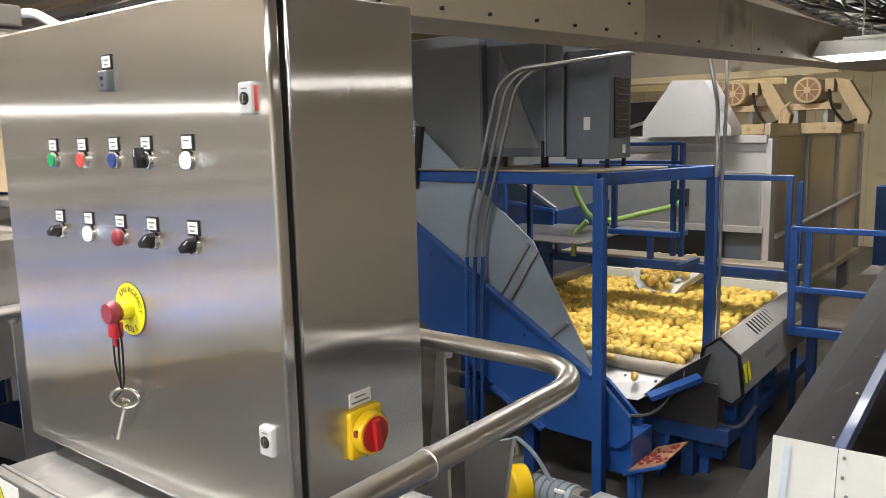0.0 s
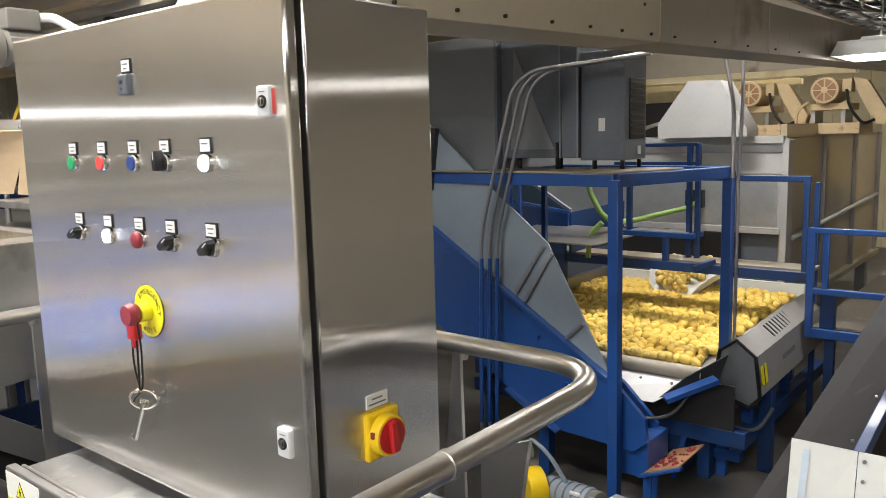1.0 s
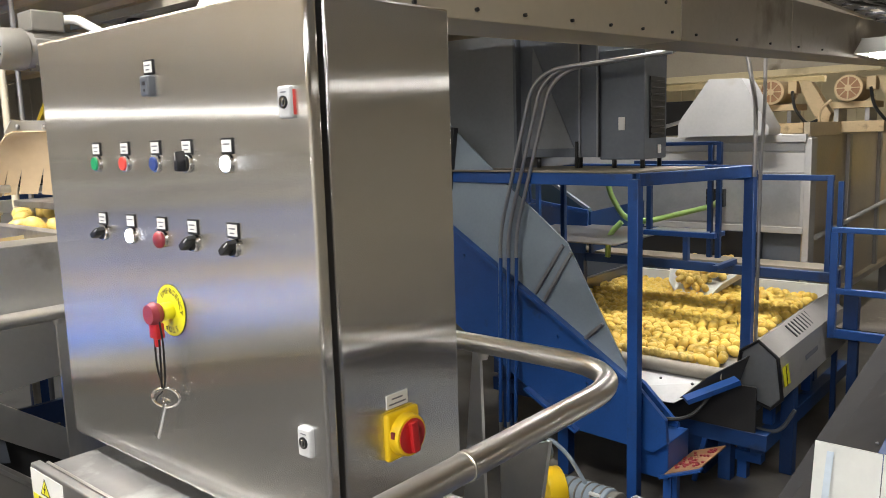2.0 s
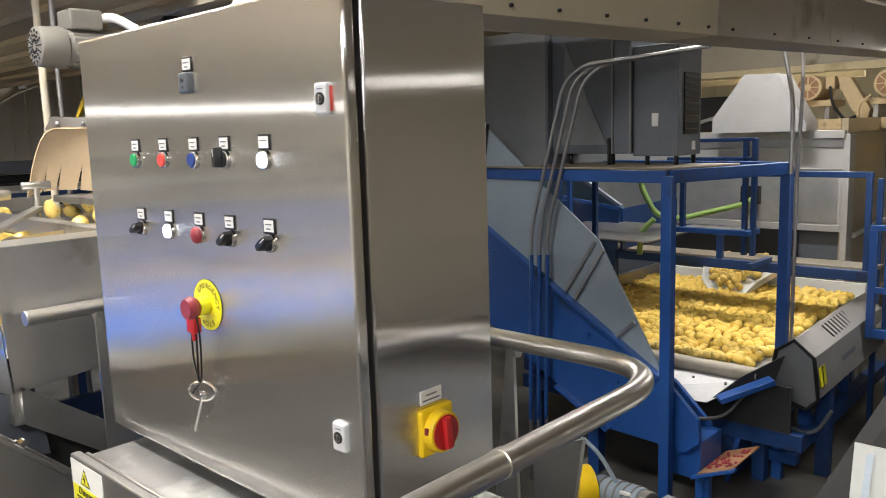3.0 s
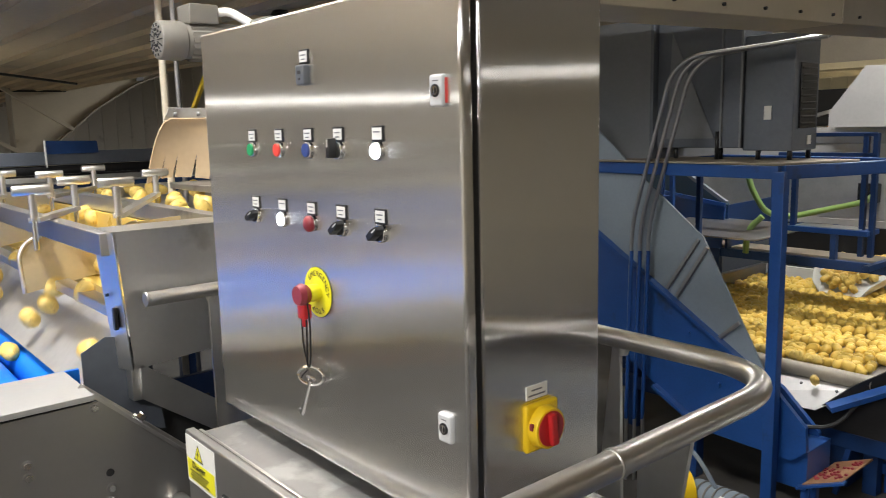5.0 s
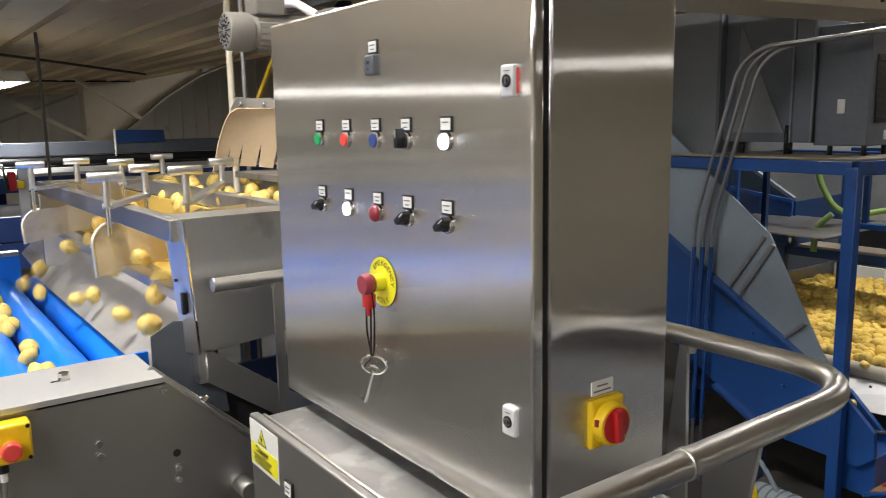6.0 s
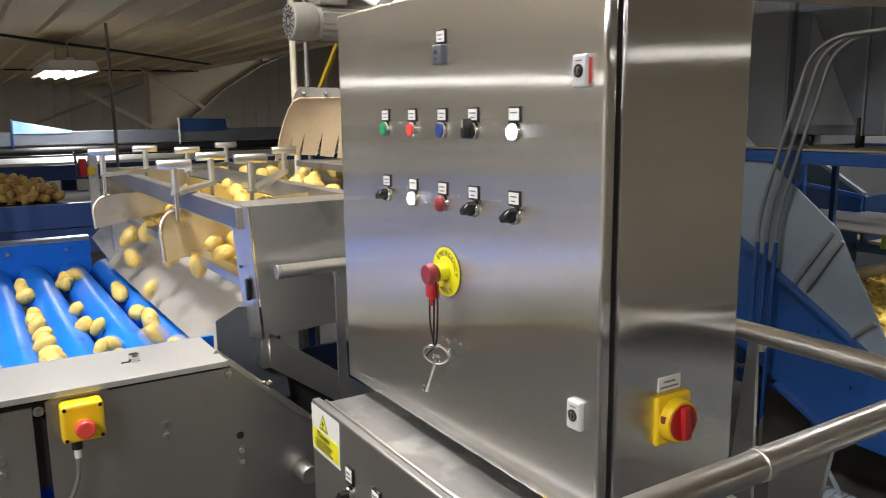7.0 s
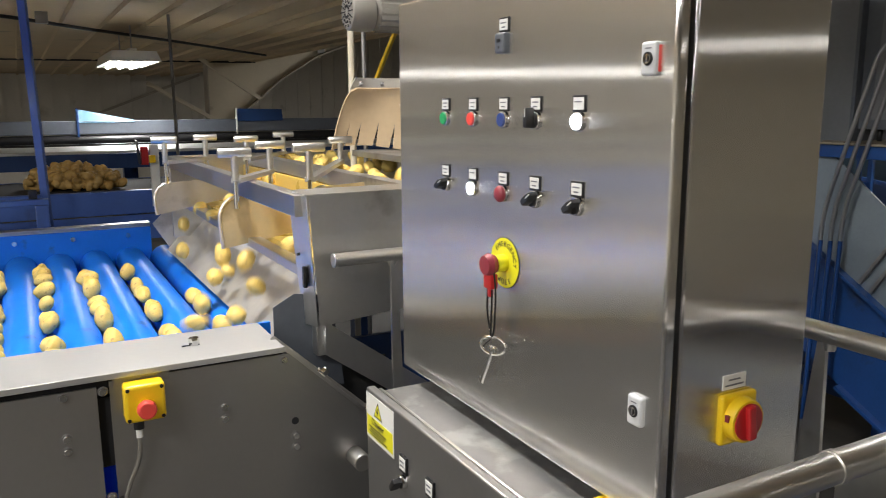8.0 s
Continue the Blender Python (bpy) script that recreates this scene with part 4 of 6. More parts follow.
def curtain_hood():
    t = thing("curtain_hood", (-2.3, 0.6, 1.98), "tan rubber curtain with slits under a clear bolted strip", "curtain")
    # bowed rubber apron cut into strips at its foot
    n, xa, ya = 40, -2.28, 0.33
    def at(s, u):
        """s across (0 to 1), u down (0 to 1)"""
        ang = -0.1 + 1.9 * s
        rad = 0.165 + 0.09 * math.sqrt(max(0.0, u))
        return Vector((-2.05 - rad * math.cos(ang) * 0.9, 0.62 - rad * 1.05 * math.cos(ang * 0.95) * 0.9 + 0.36 * s, 2.262 - 0.25 * u + 0.02 * math.sin(6 * s) * u))
    bm = bmesh.new()
    cuts = {6, 10, 15, 19, 22, 26, 31, 35}
    for i in range(n):
        g = 0.4 if i in cuts else 0.0
        g2 = 0.4 if i + 1 in cuts else 0.0
        top = [at(i / n, 0), at((i + 1) / n, 0)]
        mid = [at(i / n, 0.58), at((i + 1) / n, 0.58)]
        rows = [[at(i / n, u), at((i + 1) / n, u)] for u in (0.06, 0.18, 0.36)]
        low = [at((i + g) / n, 1), at((i + 1 - g2) / n, 1)]
        lines = [top] + rows + [mid]
        for a, b in zip(lines, lines[1:]):
            bm.faces.new([bm.verts.new(p) for p in (a[0], a[1], b[1], b[0])])
        for q in ((mid[0], mid[1], low[1], low[0]),):
            bm.faces.new([bm.verts.new(p) for p in q])
    bmesh.ops.remove_doubles(bm, verts=bm.verts, dist=0.0003)
    bmesh.ops.solidify(bm, geom=list(bm.faces), thickness=0.006)
    part("rubber_apron", bm, TAN, t)
    bm = bmesh.new()
    for i in range(n):
        q = [at(i / n, 0.03) + Vector((0.002, -0.008, 0)), at((i + 1) / n, 0.03) + Vector((0.002, -0.008, 0)), at((i + 1) / n, -0.16), at(i / n, -0.16)]
        bm.faces.new([bm.verts.new(p) for p in q])
    bmesh.ops.remove_doubles(bm, verts=bm.verts, dist=0.0003)
    bmesh.ops.solidify(bm, geom=list(bm.faces), thickness=0.005)
    part("clamp_strip", bm, STEEL_DUSTY, t, "worn clear clamping strip")
    for i in (4, 12, 20, 28, 36):
        p = at(i / n, -0.06) + Vector((0, -0.01, 0))
        part("bolt", cyl(p, p + Vector((-0.003, -0.012, 0)), 0.009, n=8), STEEL_DULL, t)
    part("top_plate", box((-2.2, 0.85, 2.27), (-1.6, 1.3, 2.29), 0.004), STEEL_DULL, t)
    part("outlet_lip", box((-2.30, 0.48, 1.985), (-1.6, 0.9, 2.01), 0.004), STEEL_DULL, t)
    part("bracket_strap", beam((-2.66, 0.73, 2.26), (-2.57, 0.86, 2.62), 0.06, 0.012), YELLOW, t, "yellow painted strap")
    part("back_plate", box((-2.2, 1.27, 0.0), (-1.6, 1.33, 2.3), 0.004), BLUE_DEEP, t)


def gear_motor():
    t = thing("electric_motor", (-2.25, 0.6, 2.46), "dusty grey electric motor with a slotted round fan cover", "motor")
    a, b = Vector((-2.20, 0.435, 2.552)), Vector((-2.20, 0.86, 2.552))
    d = (b - a).normalized()
    part("fan_cover", cyl(a, a + d * 0.10, 0.072, 0.076, n=40, bevel=0.01), MOTOR_GREY, t)
    s = d.cross(Vector((0, 0, 1))).normalized()
    up = Vector((0, 0, 1))
    for k in range(14):
        q = 2 * math.pi * k / 14
        for rr in (0.022, 0.039, 0.056):
            c = a - d * 0.001 + (s * math.cos(q) + up * math.sin(q)) * rr
            part("vent_slot", beam(c - (s * math.cos(q) + up * math.sin(q)) * 0.005, c + (s * math.cos(q) + up * math.sin(q)) * 0.005, 0.006, 0.004), DEAD, t)
    part("body", cyl(a + d * 0.10, a + d * 0.42, 0.066, n=36, bevel=0.008), MOTOR_GREY, t)
    for k in range(18):
        q = 2 * math.pi * k / 18
        c = (s * math.cos(q) + up * math.sin(q)) * 0.067
        part("cooling_fin", beam(a + d * 0.12 + c, a + d * 0.40 + c, 0.004, 0.016), MOTOR_GREY, t)
    p = a + d * 0.17 + up * 0.108
    part("terminal_box", box(p - Vector((0.06, 0.06, 0.045)), p + Vector((0.06, 0.06, 0.03)), 0.008), MOTOR_GREY, t)
    part("gland", tube([p + Vector((0.03, 0.05, 0.0)), p + Vector((0.06, 0.10, 0.01)), p + Vector((0.12, 0.16, -0.04))], 0.017, 0.04, n=14), WHITE, t, "pale cable gland")
    part("cable", tube([p + Vector((0.11, 0.15, -0.03)), p + Vector((0.28, 0.36, -0.16)), p + Vector((0.3, 0.6, -0.2))], 0.013, 0.08, n=12), MOTOR_GREY, t)
    part("mount", box((-2.28, 0.95, 2.45), (-1.7, 1.25, 2.49), 0.005), STEEL_DULL, t)
    part("gearbox", box((-2.30, 0.85, 2.48), (-2.10, 1.2, 2.66), 0.01), MOTOR_GREY, t)
    part("mount_post", box((-1.85, 1.0, 2.30), (-1.75, 1.1, 2.46), 0.004), STEEL_DULL, t)
    p = thing("water_pipe", (-2.42, 0.53, 0), "thin pale vertical pipe to the ceiling", "pipe")
    part("pipe", cyl((-2.42, 0.535, 0), (-2.42, 0.535, 2.87), 0.014, n=14), CREAM, p)
    part("pipe", cyl((-2.40, 0.585, 0), (-2.40, 0.585, 2.87), 0.010, n=12), STEEL_DULL, p)


def far_left():
    # blue conveyor with a heap of potatoes
    t = thing("cross_conveyor", (-4.6, -1.2, 0), "blue steel belt conveyor carrying potatoes", "conveyor")
    part("side_beam", box((-4.26, -4.5, 1.56), (-4.20, 1.2, 1.70), 0.005), LINE_BLUE, t)
    part("side_beam", box((-5.10, -4.5, 1.56), (-5.04, 1.2, 1.70), 0.005), LINE_BLUE, t)
    part("belt", box((-5.04, -4.5, 1.685), (-4.26, 1.2, 1.70), 0.004), BELT, t)
    part("apron", box((-4.24, -4.4, 1.40), (-4.22, 1.2, 1.55), 0.002), LINE_BLUE, t)
    for y in (-3.4, -1.5, 0.5):
        for x in (-4.28, -5.02):
            part("leg", box((x - 0.04, y - 0.04, 0), (x + 0.04, y + 0.04, 1.56), 0.004), LINE_BLUE, t)
    p = thing("blue_post", (-3.83, -0.64, 0), "blue painted steel post", "post", "blue posts")
    part("post", beam((-3.815, -0.605, 0), (-3.835, -0.665, 2.885), 0.038, 0.038), LINE_BLUE, p)
    f = thing("blue_stand", (-3.72, -0.86, 0), "low blue painted steel stand", "stand")
    for y in (-0.97, -0.665):
        part("leg", box((-3.75, y - 0.03, 0), (-3.69, y + 0.03, 1.70), 0.004), LINE_BLUE, f)
    part("top_bar", box((-3.76, -1.5, 1.70), (-3.68, -0.63, 1.73), 0.004), LINE_BLUE, f)
    for y in (-1.45,):
        part("leg", box((-3.75, y - 0.03, 0), (-3.69, y + 0.03, 1.70), 0.004), LINE_BLUE, f)
    for y in (-0.94, -0.70):
        part("bracket", box((-3.755, y - 0.02, 1.73), (-3.72, y + 0.02, 1.775), 0.003), BLACK, f)
    # long steel conveyor beyond
    c = thing("long_conveyor", (-6.0, -1, 0), "long pale flat belt conveyor on steel sides", "conveyor")
    part("belt", box((-6.1, -7, 1.86), (-5.3, 3.6, 1.885), 0.006), STEEL_FLAT, c)
    part("front_side", box((-5.30, -7, 1.76), (-5.26, 3.6, 1.865), 0.004), BLUE_DEEP, c)
    part("back_guard", box((-6.16, -7, 1.86), (-6.12, 3.6, 1.90), 0.004), BLACK, c)
    for y in (-6, -3, 0, 3):
        part("leg", box((-5.75, y - 0.05, 0), (-5.65, y + 0.05, 1.86), 0.004), BLUE_DEEP, c)
    d = thing("upper_conveyor", (-7.4, -1, 0), "raised steel conveyor with a deep grey side", "conveyor")
    part("side", box((-7.0, -7, 1.95), (-6.94, 5, 2.07), 0.006), DUCT, d)
    part("side", box((-7.9, -7, 1.93), (-7.84, 5, 2.05), 0.006), GALV, d)
    part("under_roll", cyl((-6.97, -7, 1.90), (-6.97, 5, 1.90), 0.045, n=16), BLACK, d)
    part("belt", box((-7.84, -7, 1.96), (-7.0, 5, 1.98), 0.004), BELT, d)
    for y in (-5, -1, 3):
        part("leg", box((-7.45, y - 0.06, 0), (-7.35, y + 0.06, 1.95), 0.004), BLUE_DEEP, d)
    part("guide_plate", sheet([(-6.93, -0.27, 2.055), (-6.93, 0.21, 2.055), (-7.0, 0.21, 2.075), (-7.0, -0.27, 2.175)], 0.006), PALE_BLUE, d, "pale blue guide plate")
    part("guide_bar", box((-6.935, -0.275, 1.93), (-6.925, -0.255, 2.18), 0.002), BLUE_DEEP, d)
    part("guide_plate", sheet([(-6.93, 1.15, 2.05), (-6.93, 1.60, 2.05), (-6.96, 1.60, 2.16), (-6.96, 1.14, 2.17)], 0.006), BLUE_DEEP, d, "dark blue guide plate")
    part("guide_bar", box((-6.925, 1.13, 1.93), (-6.915, 1.145, 2.175), 0.002), WHITE, d)
    # red and yellow pull-cord switch
    s = thing("pull_switch", (-4.15, -0.09, 1.86), "red and yellow safety switch on a white bracket", "switch")
    part("bracket", box((-4.20, -0.06, 1.60), (-4.16, -0.01, 1.97), 0.003), WHITE, s)
    part("red_cover", box((-4.16, -0.115, 1.855), (-4.12, -0.075, 1.96), 0.003), RED, s, "red cover")
    part("yellow_body", box((-4.16, -0.072, 1.865), (-4.12, -0.035, 1.91), 0.003), YELLOW, s, "yellow body")
    part("guard", sheet([(-4.19, -0.13, 2.0), (-4.10, -0.13, 1.99), (-4.10, -0.12, 1.86), (-4.19, -0.12, 1.86)], 0.004), BLACK, s)
    # rods and roof frame
    h = thing("hanger_rod", (-5.07, 0.255, 1.70), "thin steel hanger rod from the ceiling", "rod")
    part("rod", cyl((-5.07, 0.255, 1.70), (-5.07, 0.25, 2.87), 0.011, n=12), MOTOR_GREY, h)
    r = thing("roof_frame", (-11, 3, 0), "cream painted steel roof frame with a tapered haunch", "frame")
    X = -10.9
    pts = [(1.70, 0), (2.10, 0), (2.10, 2.03), (2.26, 2.15), (2.78, 2.58), (3.36, 2.93), (4.0, 3.17), (6.2, 4.20), (14.9, 4.30), (14.9, 4.66), (6.0, 4.66), (2.4, 2.86), (1.70, 2.86)]
    part("web", sheet([(X, y, z) for y, z in pts], 0.05), CREAM, r)
    bm = bmesh.new()
    for (y, z), (y2, z2) in zip(pts[1:9], pts[2:9]):
        beam((X, y, z), (X, y2, z2), 0.24, 0.02, bm)
    part("flange", bm, CREAM_GREY, r)
    part("flange", beam((X, 1.70, 0), (X, 1.70, 2.85), 0.24, 0.02), CREAM_GREY, r)
    part("brace", beam((X + 0.3, 2.39, 2.30), (X + 0.3, 1.55, 2.86), 0.07, 0.05), CREAM, r)
    part("brace", beam((X + 0.3, 1.95, 1.88), (X + 0.3, 0.85, 2.51), 0.07, 0.05), CREAM, r)
    part("brace", beam((X - 5.9, 0.3, 1.9), (X - 5.9, 2.8, 2.86), 0.07, 0.05), CREAM_GREY, r)
    part("bolt_plate", box((X + 0.03, 3.38, 2.98), (X + 0.06, 3.48, 3.30), 0.003), STEEL_DULL, r)
    cb = thing("ceiling_conduit", (-9.0, 0, 2.8), "dark conduit along the ceiling", "conduit")
    part("conduit", tube([(-5.1, -2.2, 2.80), (-5.36, -0.76, 2.79), (-5.9, -0.22, 2.775), (-6.89, 0.56, 2.785), (-8.53, 1.91, 2.78)], 0.013, 0.1, n=8), BLACK, cb)
    part("conduit", tube([(-11.5, -2, 2.82), (-10.8, 2.4, 2.82)], 0.012, n=8), BLACK, cb)
    part("pipe", tube([(-3.0, 1.45, 2.87), (-2.95, 1.30, 2.70), (-2.95, 1.30, 2.30)], 0.04, 0.15, n=14), BLACK, cb)
    part("clip", box((-5.62, -0.56, 2.77), (-5.54, -0.48, 2.88), 0.004), STEEL_DULL, cb)


roller_table()
stop_box()
rollers()
feed_chute()
curtain_hood()
gear_motor()
far_left()

# ---- the line beyond the cabinet: duct beam, tower, elevator, sorting bed, bin ----
def duct_beam():
    t = thing("duct_beam", (-0.45, 4, 2.5), "long cream sheet-metal boxed beam with bolt heads, stained", "beam")
    y0, y1 = 0.42, 7.4
    def zb(y):
        return 2.462 + 0.030 * (y - 0.7)
    cuts = [y0, 1.985, 3.205, 5.2, y1]
    for i, (a, b) in enumerate(zip(cuts, cuts[1:])):
        bm = bmesh.new()
        v = [bm.verts.new((x, y, zb(y) + h)) for y in (a + 0.002, b - 0.002) for x, h in ((-0.35, 0), (-0.35, 0.235), (-0.585, 0.235), (-0.585, 0))]
        bm.faces.new(v[:4])
        bm.faces.new(v[4:])
        for k in range(4):
            bm.faces.new((v[k], v[(k + 1) % 4], v[4 + (k + 1) % 4], v[4 + k]))
        bmesh.ops.bevel(bm, geom=list(bm.edges), offset=0.004, segments=2, affect="EDGES", profile=0.5)
        part("panel", bm, (CREAM, CREAM_GREY, CREAM_GREY, CREAM_GREY)[i], t)
    for y in (0.6, 0.82, 1.02, 1.25, 1.47, 1.68, 1.9, 2.1, 2.5, 2.9, 3.3, 3.7):
        part("bolt", cyl((-0.352, y, zb(y) + 0.025), (-0.342, y, zb(y) + 0.025), 0.005, n=8), BLACK, t)
    for y in (1.2, 1.85):
        part("bolt", cyl((-0.352, y, zb(y) + 0.12), (-0.345, y, zb(y) + 0.12), 0.006, n=8), BLACK, t)
    for y in cuts[1:4]:
        part("seam_strip", box((-0.349, y - 0.012, zb(y) + 0.01), (-0.346, y + 0.012, zb(y) + 0.225)), CREAM_GREY, t)
    for y in (3.0, 6.8):
        part("hanger", cyl((-0.47, y, zb(y) + 0.23), (-0.47, y, 5.19), 0.012, n=8), STEEL_DULL, t)
    p = thing("ceiling_panel", (-1.6, 1.9, 2.62), "grey-white overhead soffit panel", "panel")
    part("panel", box((-3.2, 1.2, 2.83), (-0.60, 3.1, 2.87), 0.003), CREAM_GREY, p)
    part("rim", box((-3.2, 1.17, 2.78), (-0.60, 1.2, 2.88), 0.003), CREAM_GREY, p)
    part("hanger", cyl((-1.9, 2.1, 2.86), (-1.9, 2.1, 5.19), 0.01, n=8), STEEL_DULL, p)
    part("wire", tube([(-1.0, 1.8, 2.8), (-1.25, 1.9, 2.74), (-1.45, 2.0, 2.81)], 0.006, 0.1, n=8), BLACK, p)


def far_roof():
    t = thing("roof_purlin", (-2.5, 8.05, 2.7), "roof purlin with warm light in its colour under a stained sheet panel", "beam")
    # the orange light on the purlins is in their colour
    part("purlin", box((-4.6, 8.0, 2.715), (-0.95, 8.12, 2.785), 0.005), WALL_WARM, t)
    part("panel", box((-4.6, 8.03, 2.786), (0.35, 8.09, 3.55), 0.003), CREAM_GREY, t)
    part("lower_purlin", box((-4.6, 8.16, 2.64), (-1.5, 8.24, 2.70), 0.005), WALL_WARM, t)
    for x in (-4.2, -2.6, -0.3):
        part("hanger", cyl((x, 8.06, 3.5), (x, 8.06, 5.19), 0.012, n=8), STEEL_DULL, t)
    f = thing("far_conveyor", (-3.4, 8.6, 0), "dark raised conveyor head behind the bin", "conveyor")
    part("side", box((-4.6, 8.3, 2.12), (-3.46, 8.36, 2.55), 0.006), BLUE_DEEP, f)
    part("head", box((-3.44, 8.3, 2.05), (-2.75, 8.9, 2.52), 0.01), BLACK, f)
    part("arm", beam((-3.4, 8.28, 2.20), (-2.55, 8.28, 2.42), 0.05, 0.04), GALV, f)
    for x in (-4.3, -3.0):
        part("leg", box((x - 0.05, 8.5, 0), (x + 0.05, 8.6, 2.12), 0.004), BLUE_DEEP, f)


A, B = Vector((-1.117, 3.168, 0)), Vector((-0.821, 4.081, 0))


def tower():
    t = thing("blue_tower", (-1.3, 3.7, 0), "blue painted steel tower frame carrying a deck", "frame")
    z = 1.968
    C, D = Vector((-2.75, 3.26, 0)), Vector((-2.3, 4.35, 0))
    for p in (A, B):
        part("post", box((p.x - 0.031, p.y - 0.031, 0), (p.x + 0.031, p.y + 0.031, z - 0.03), 0.004), BLUE, t)
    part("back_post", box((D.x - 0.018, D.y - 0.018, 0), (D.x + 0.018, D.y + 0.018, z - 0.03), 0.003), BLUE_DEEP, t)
    up = Vector((0, 0, z - 0.035))
    for p, q in ((A, B), (A, C), (B, D)):
        part("deck_beam", beam(p + up, q + up, 0.06, 0.07), BLUE, t)
    part("deck_plate", sheet([(A.x, A.y - 0.03, z + 0.012), (A.x + 0.165, A.y + 0.53, z + 0.012), (-2.75, A.y + 0.58, z + 0.012), (-2.75, 3.2, z + 0.012)], 0.012), WOOD_DECK, t)
    part("junction_box", box((B.x + 0.02, B.y - 0.06, 0.46), (B.x + 0.09, B.y + 0.03, 0.60), 0.006), GREY_PLASTIC, t)
    part("stub", box((B.x - 0.044, B.y - 0.044, 0.12), (B.x + 0.12, B.y + 0.044, 0.19), 0.003), BLUE, t)
    part("conduit", tube([(B.x + 0.03, B.y - 0.03, 1.90), (B.x + 0.03, B.y - 0.03, 2.0), (B.x + 0.02, B.y, 2.33), (B.x - 0.1, B.y + 0.1, 2.75)], 0.013, 0.1, n=10), STEEL_DULL, t)
    part("conduit", tube([(B.x + 0.07, B.y, 0.62), (B.x + 0.045, B.y + 0.03, 0.75), (B.x + 0.045, B.y + 0.03, 1.95), (B.x + 0.07, B.y, 2.33), (B.x + 0.03, B.y + 0.1, 2.75)], 0.011, 0.1, n=10), STEEL_DULL, t)
    part("cable", tube([(B.x + 0.04, B.y - 0.05, 0.48), (B.x + 0.05, B.y - 0.05, 0.36), (B.x + 0.22, B.y - 0.04, 0.34), (B.x + 0.3, B.y, 0.5)], 0.012, 0.08, n=10), GREY_PLASTIC, t)


def air_unit():
    t = thing("air_handling_unit", (-1.7, 3.75, 1.980), "large dark grey sheet-metal air unit on feet", "air unit")
    z0 = 2.045
    part("cabinet", box((-2.055, 3.45, z0), (-1.502, 3.78, 2.82), 0.006), DUCT, t)
    part("front_section", box((-1.50, 3.47, z0 - 0.015), (-1.215, 3.76, 2.66), 0.006), DUCT, t)
    part("inlet_duct", box((-2.95, 3.40, 1.97), (-2.06, 4.2, 2.82), 0.006), DUCT_PALE, t, "worn grey duct panel")
    part("seam", box((-2.07, 3.394, 1.98), (-2.048, 3.45, 2.8), 0.003), DUCT, t)
    for x in (-1.62, -1.50):
        part("corner_rail", box((x - 0.006, 3.435, z0), (x + 0.006, 3.452, 2.8), 0.002), DUCT_PALE, t)
    part("gusset", sheet([(-1.95, 3.446, 2.72), (-1.66, 3.446, 2.10), (-1.98, 3.446, 2.10)], 0.004), DUCT_PALE, t)
    part("grille", box((-1.214, 3.53, 2.15), (-1.206, 3.72, 2.5), 0.002), BLACK, t, "black grille")
    for i in range(9):
        z = 2.17 + i * 0.037
        part("louvre", box((-1.207, 3.54, z), (-1.203, 3.71, z + 0.012), 0.002), BLACK, t)
    part("side_label", box((-1.216, 3.64, 2.06), (-1.210, 3.68, 2.11)), WHITE, t)
    part("label", box((-1.375, 3.463, 2.20), (-1.335, 3.468, 2.275)), WHITE, t, "white data label")
    for x in (-1.95, -1.65, -1.42, -1.24):
        part("foot", cyl((x, 3.5, 1.980), (x, 3.5, 2.05), 0.014, n=10), BLACK, t)
    part("foot", cyl((-1.24, 3.72, 1.980), (-1.24, 3.72, 2.05), 0.014, n=10), BLACK, t)
    part("bolt_rod", cyl((-1.64, 3.44, 1.980), (-1.64, 3.44, 2.14), 0.012, n=10), BLACK, t)


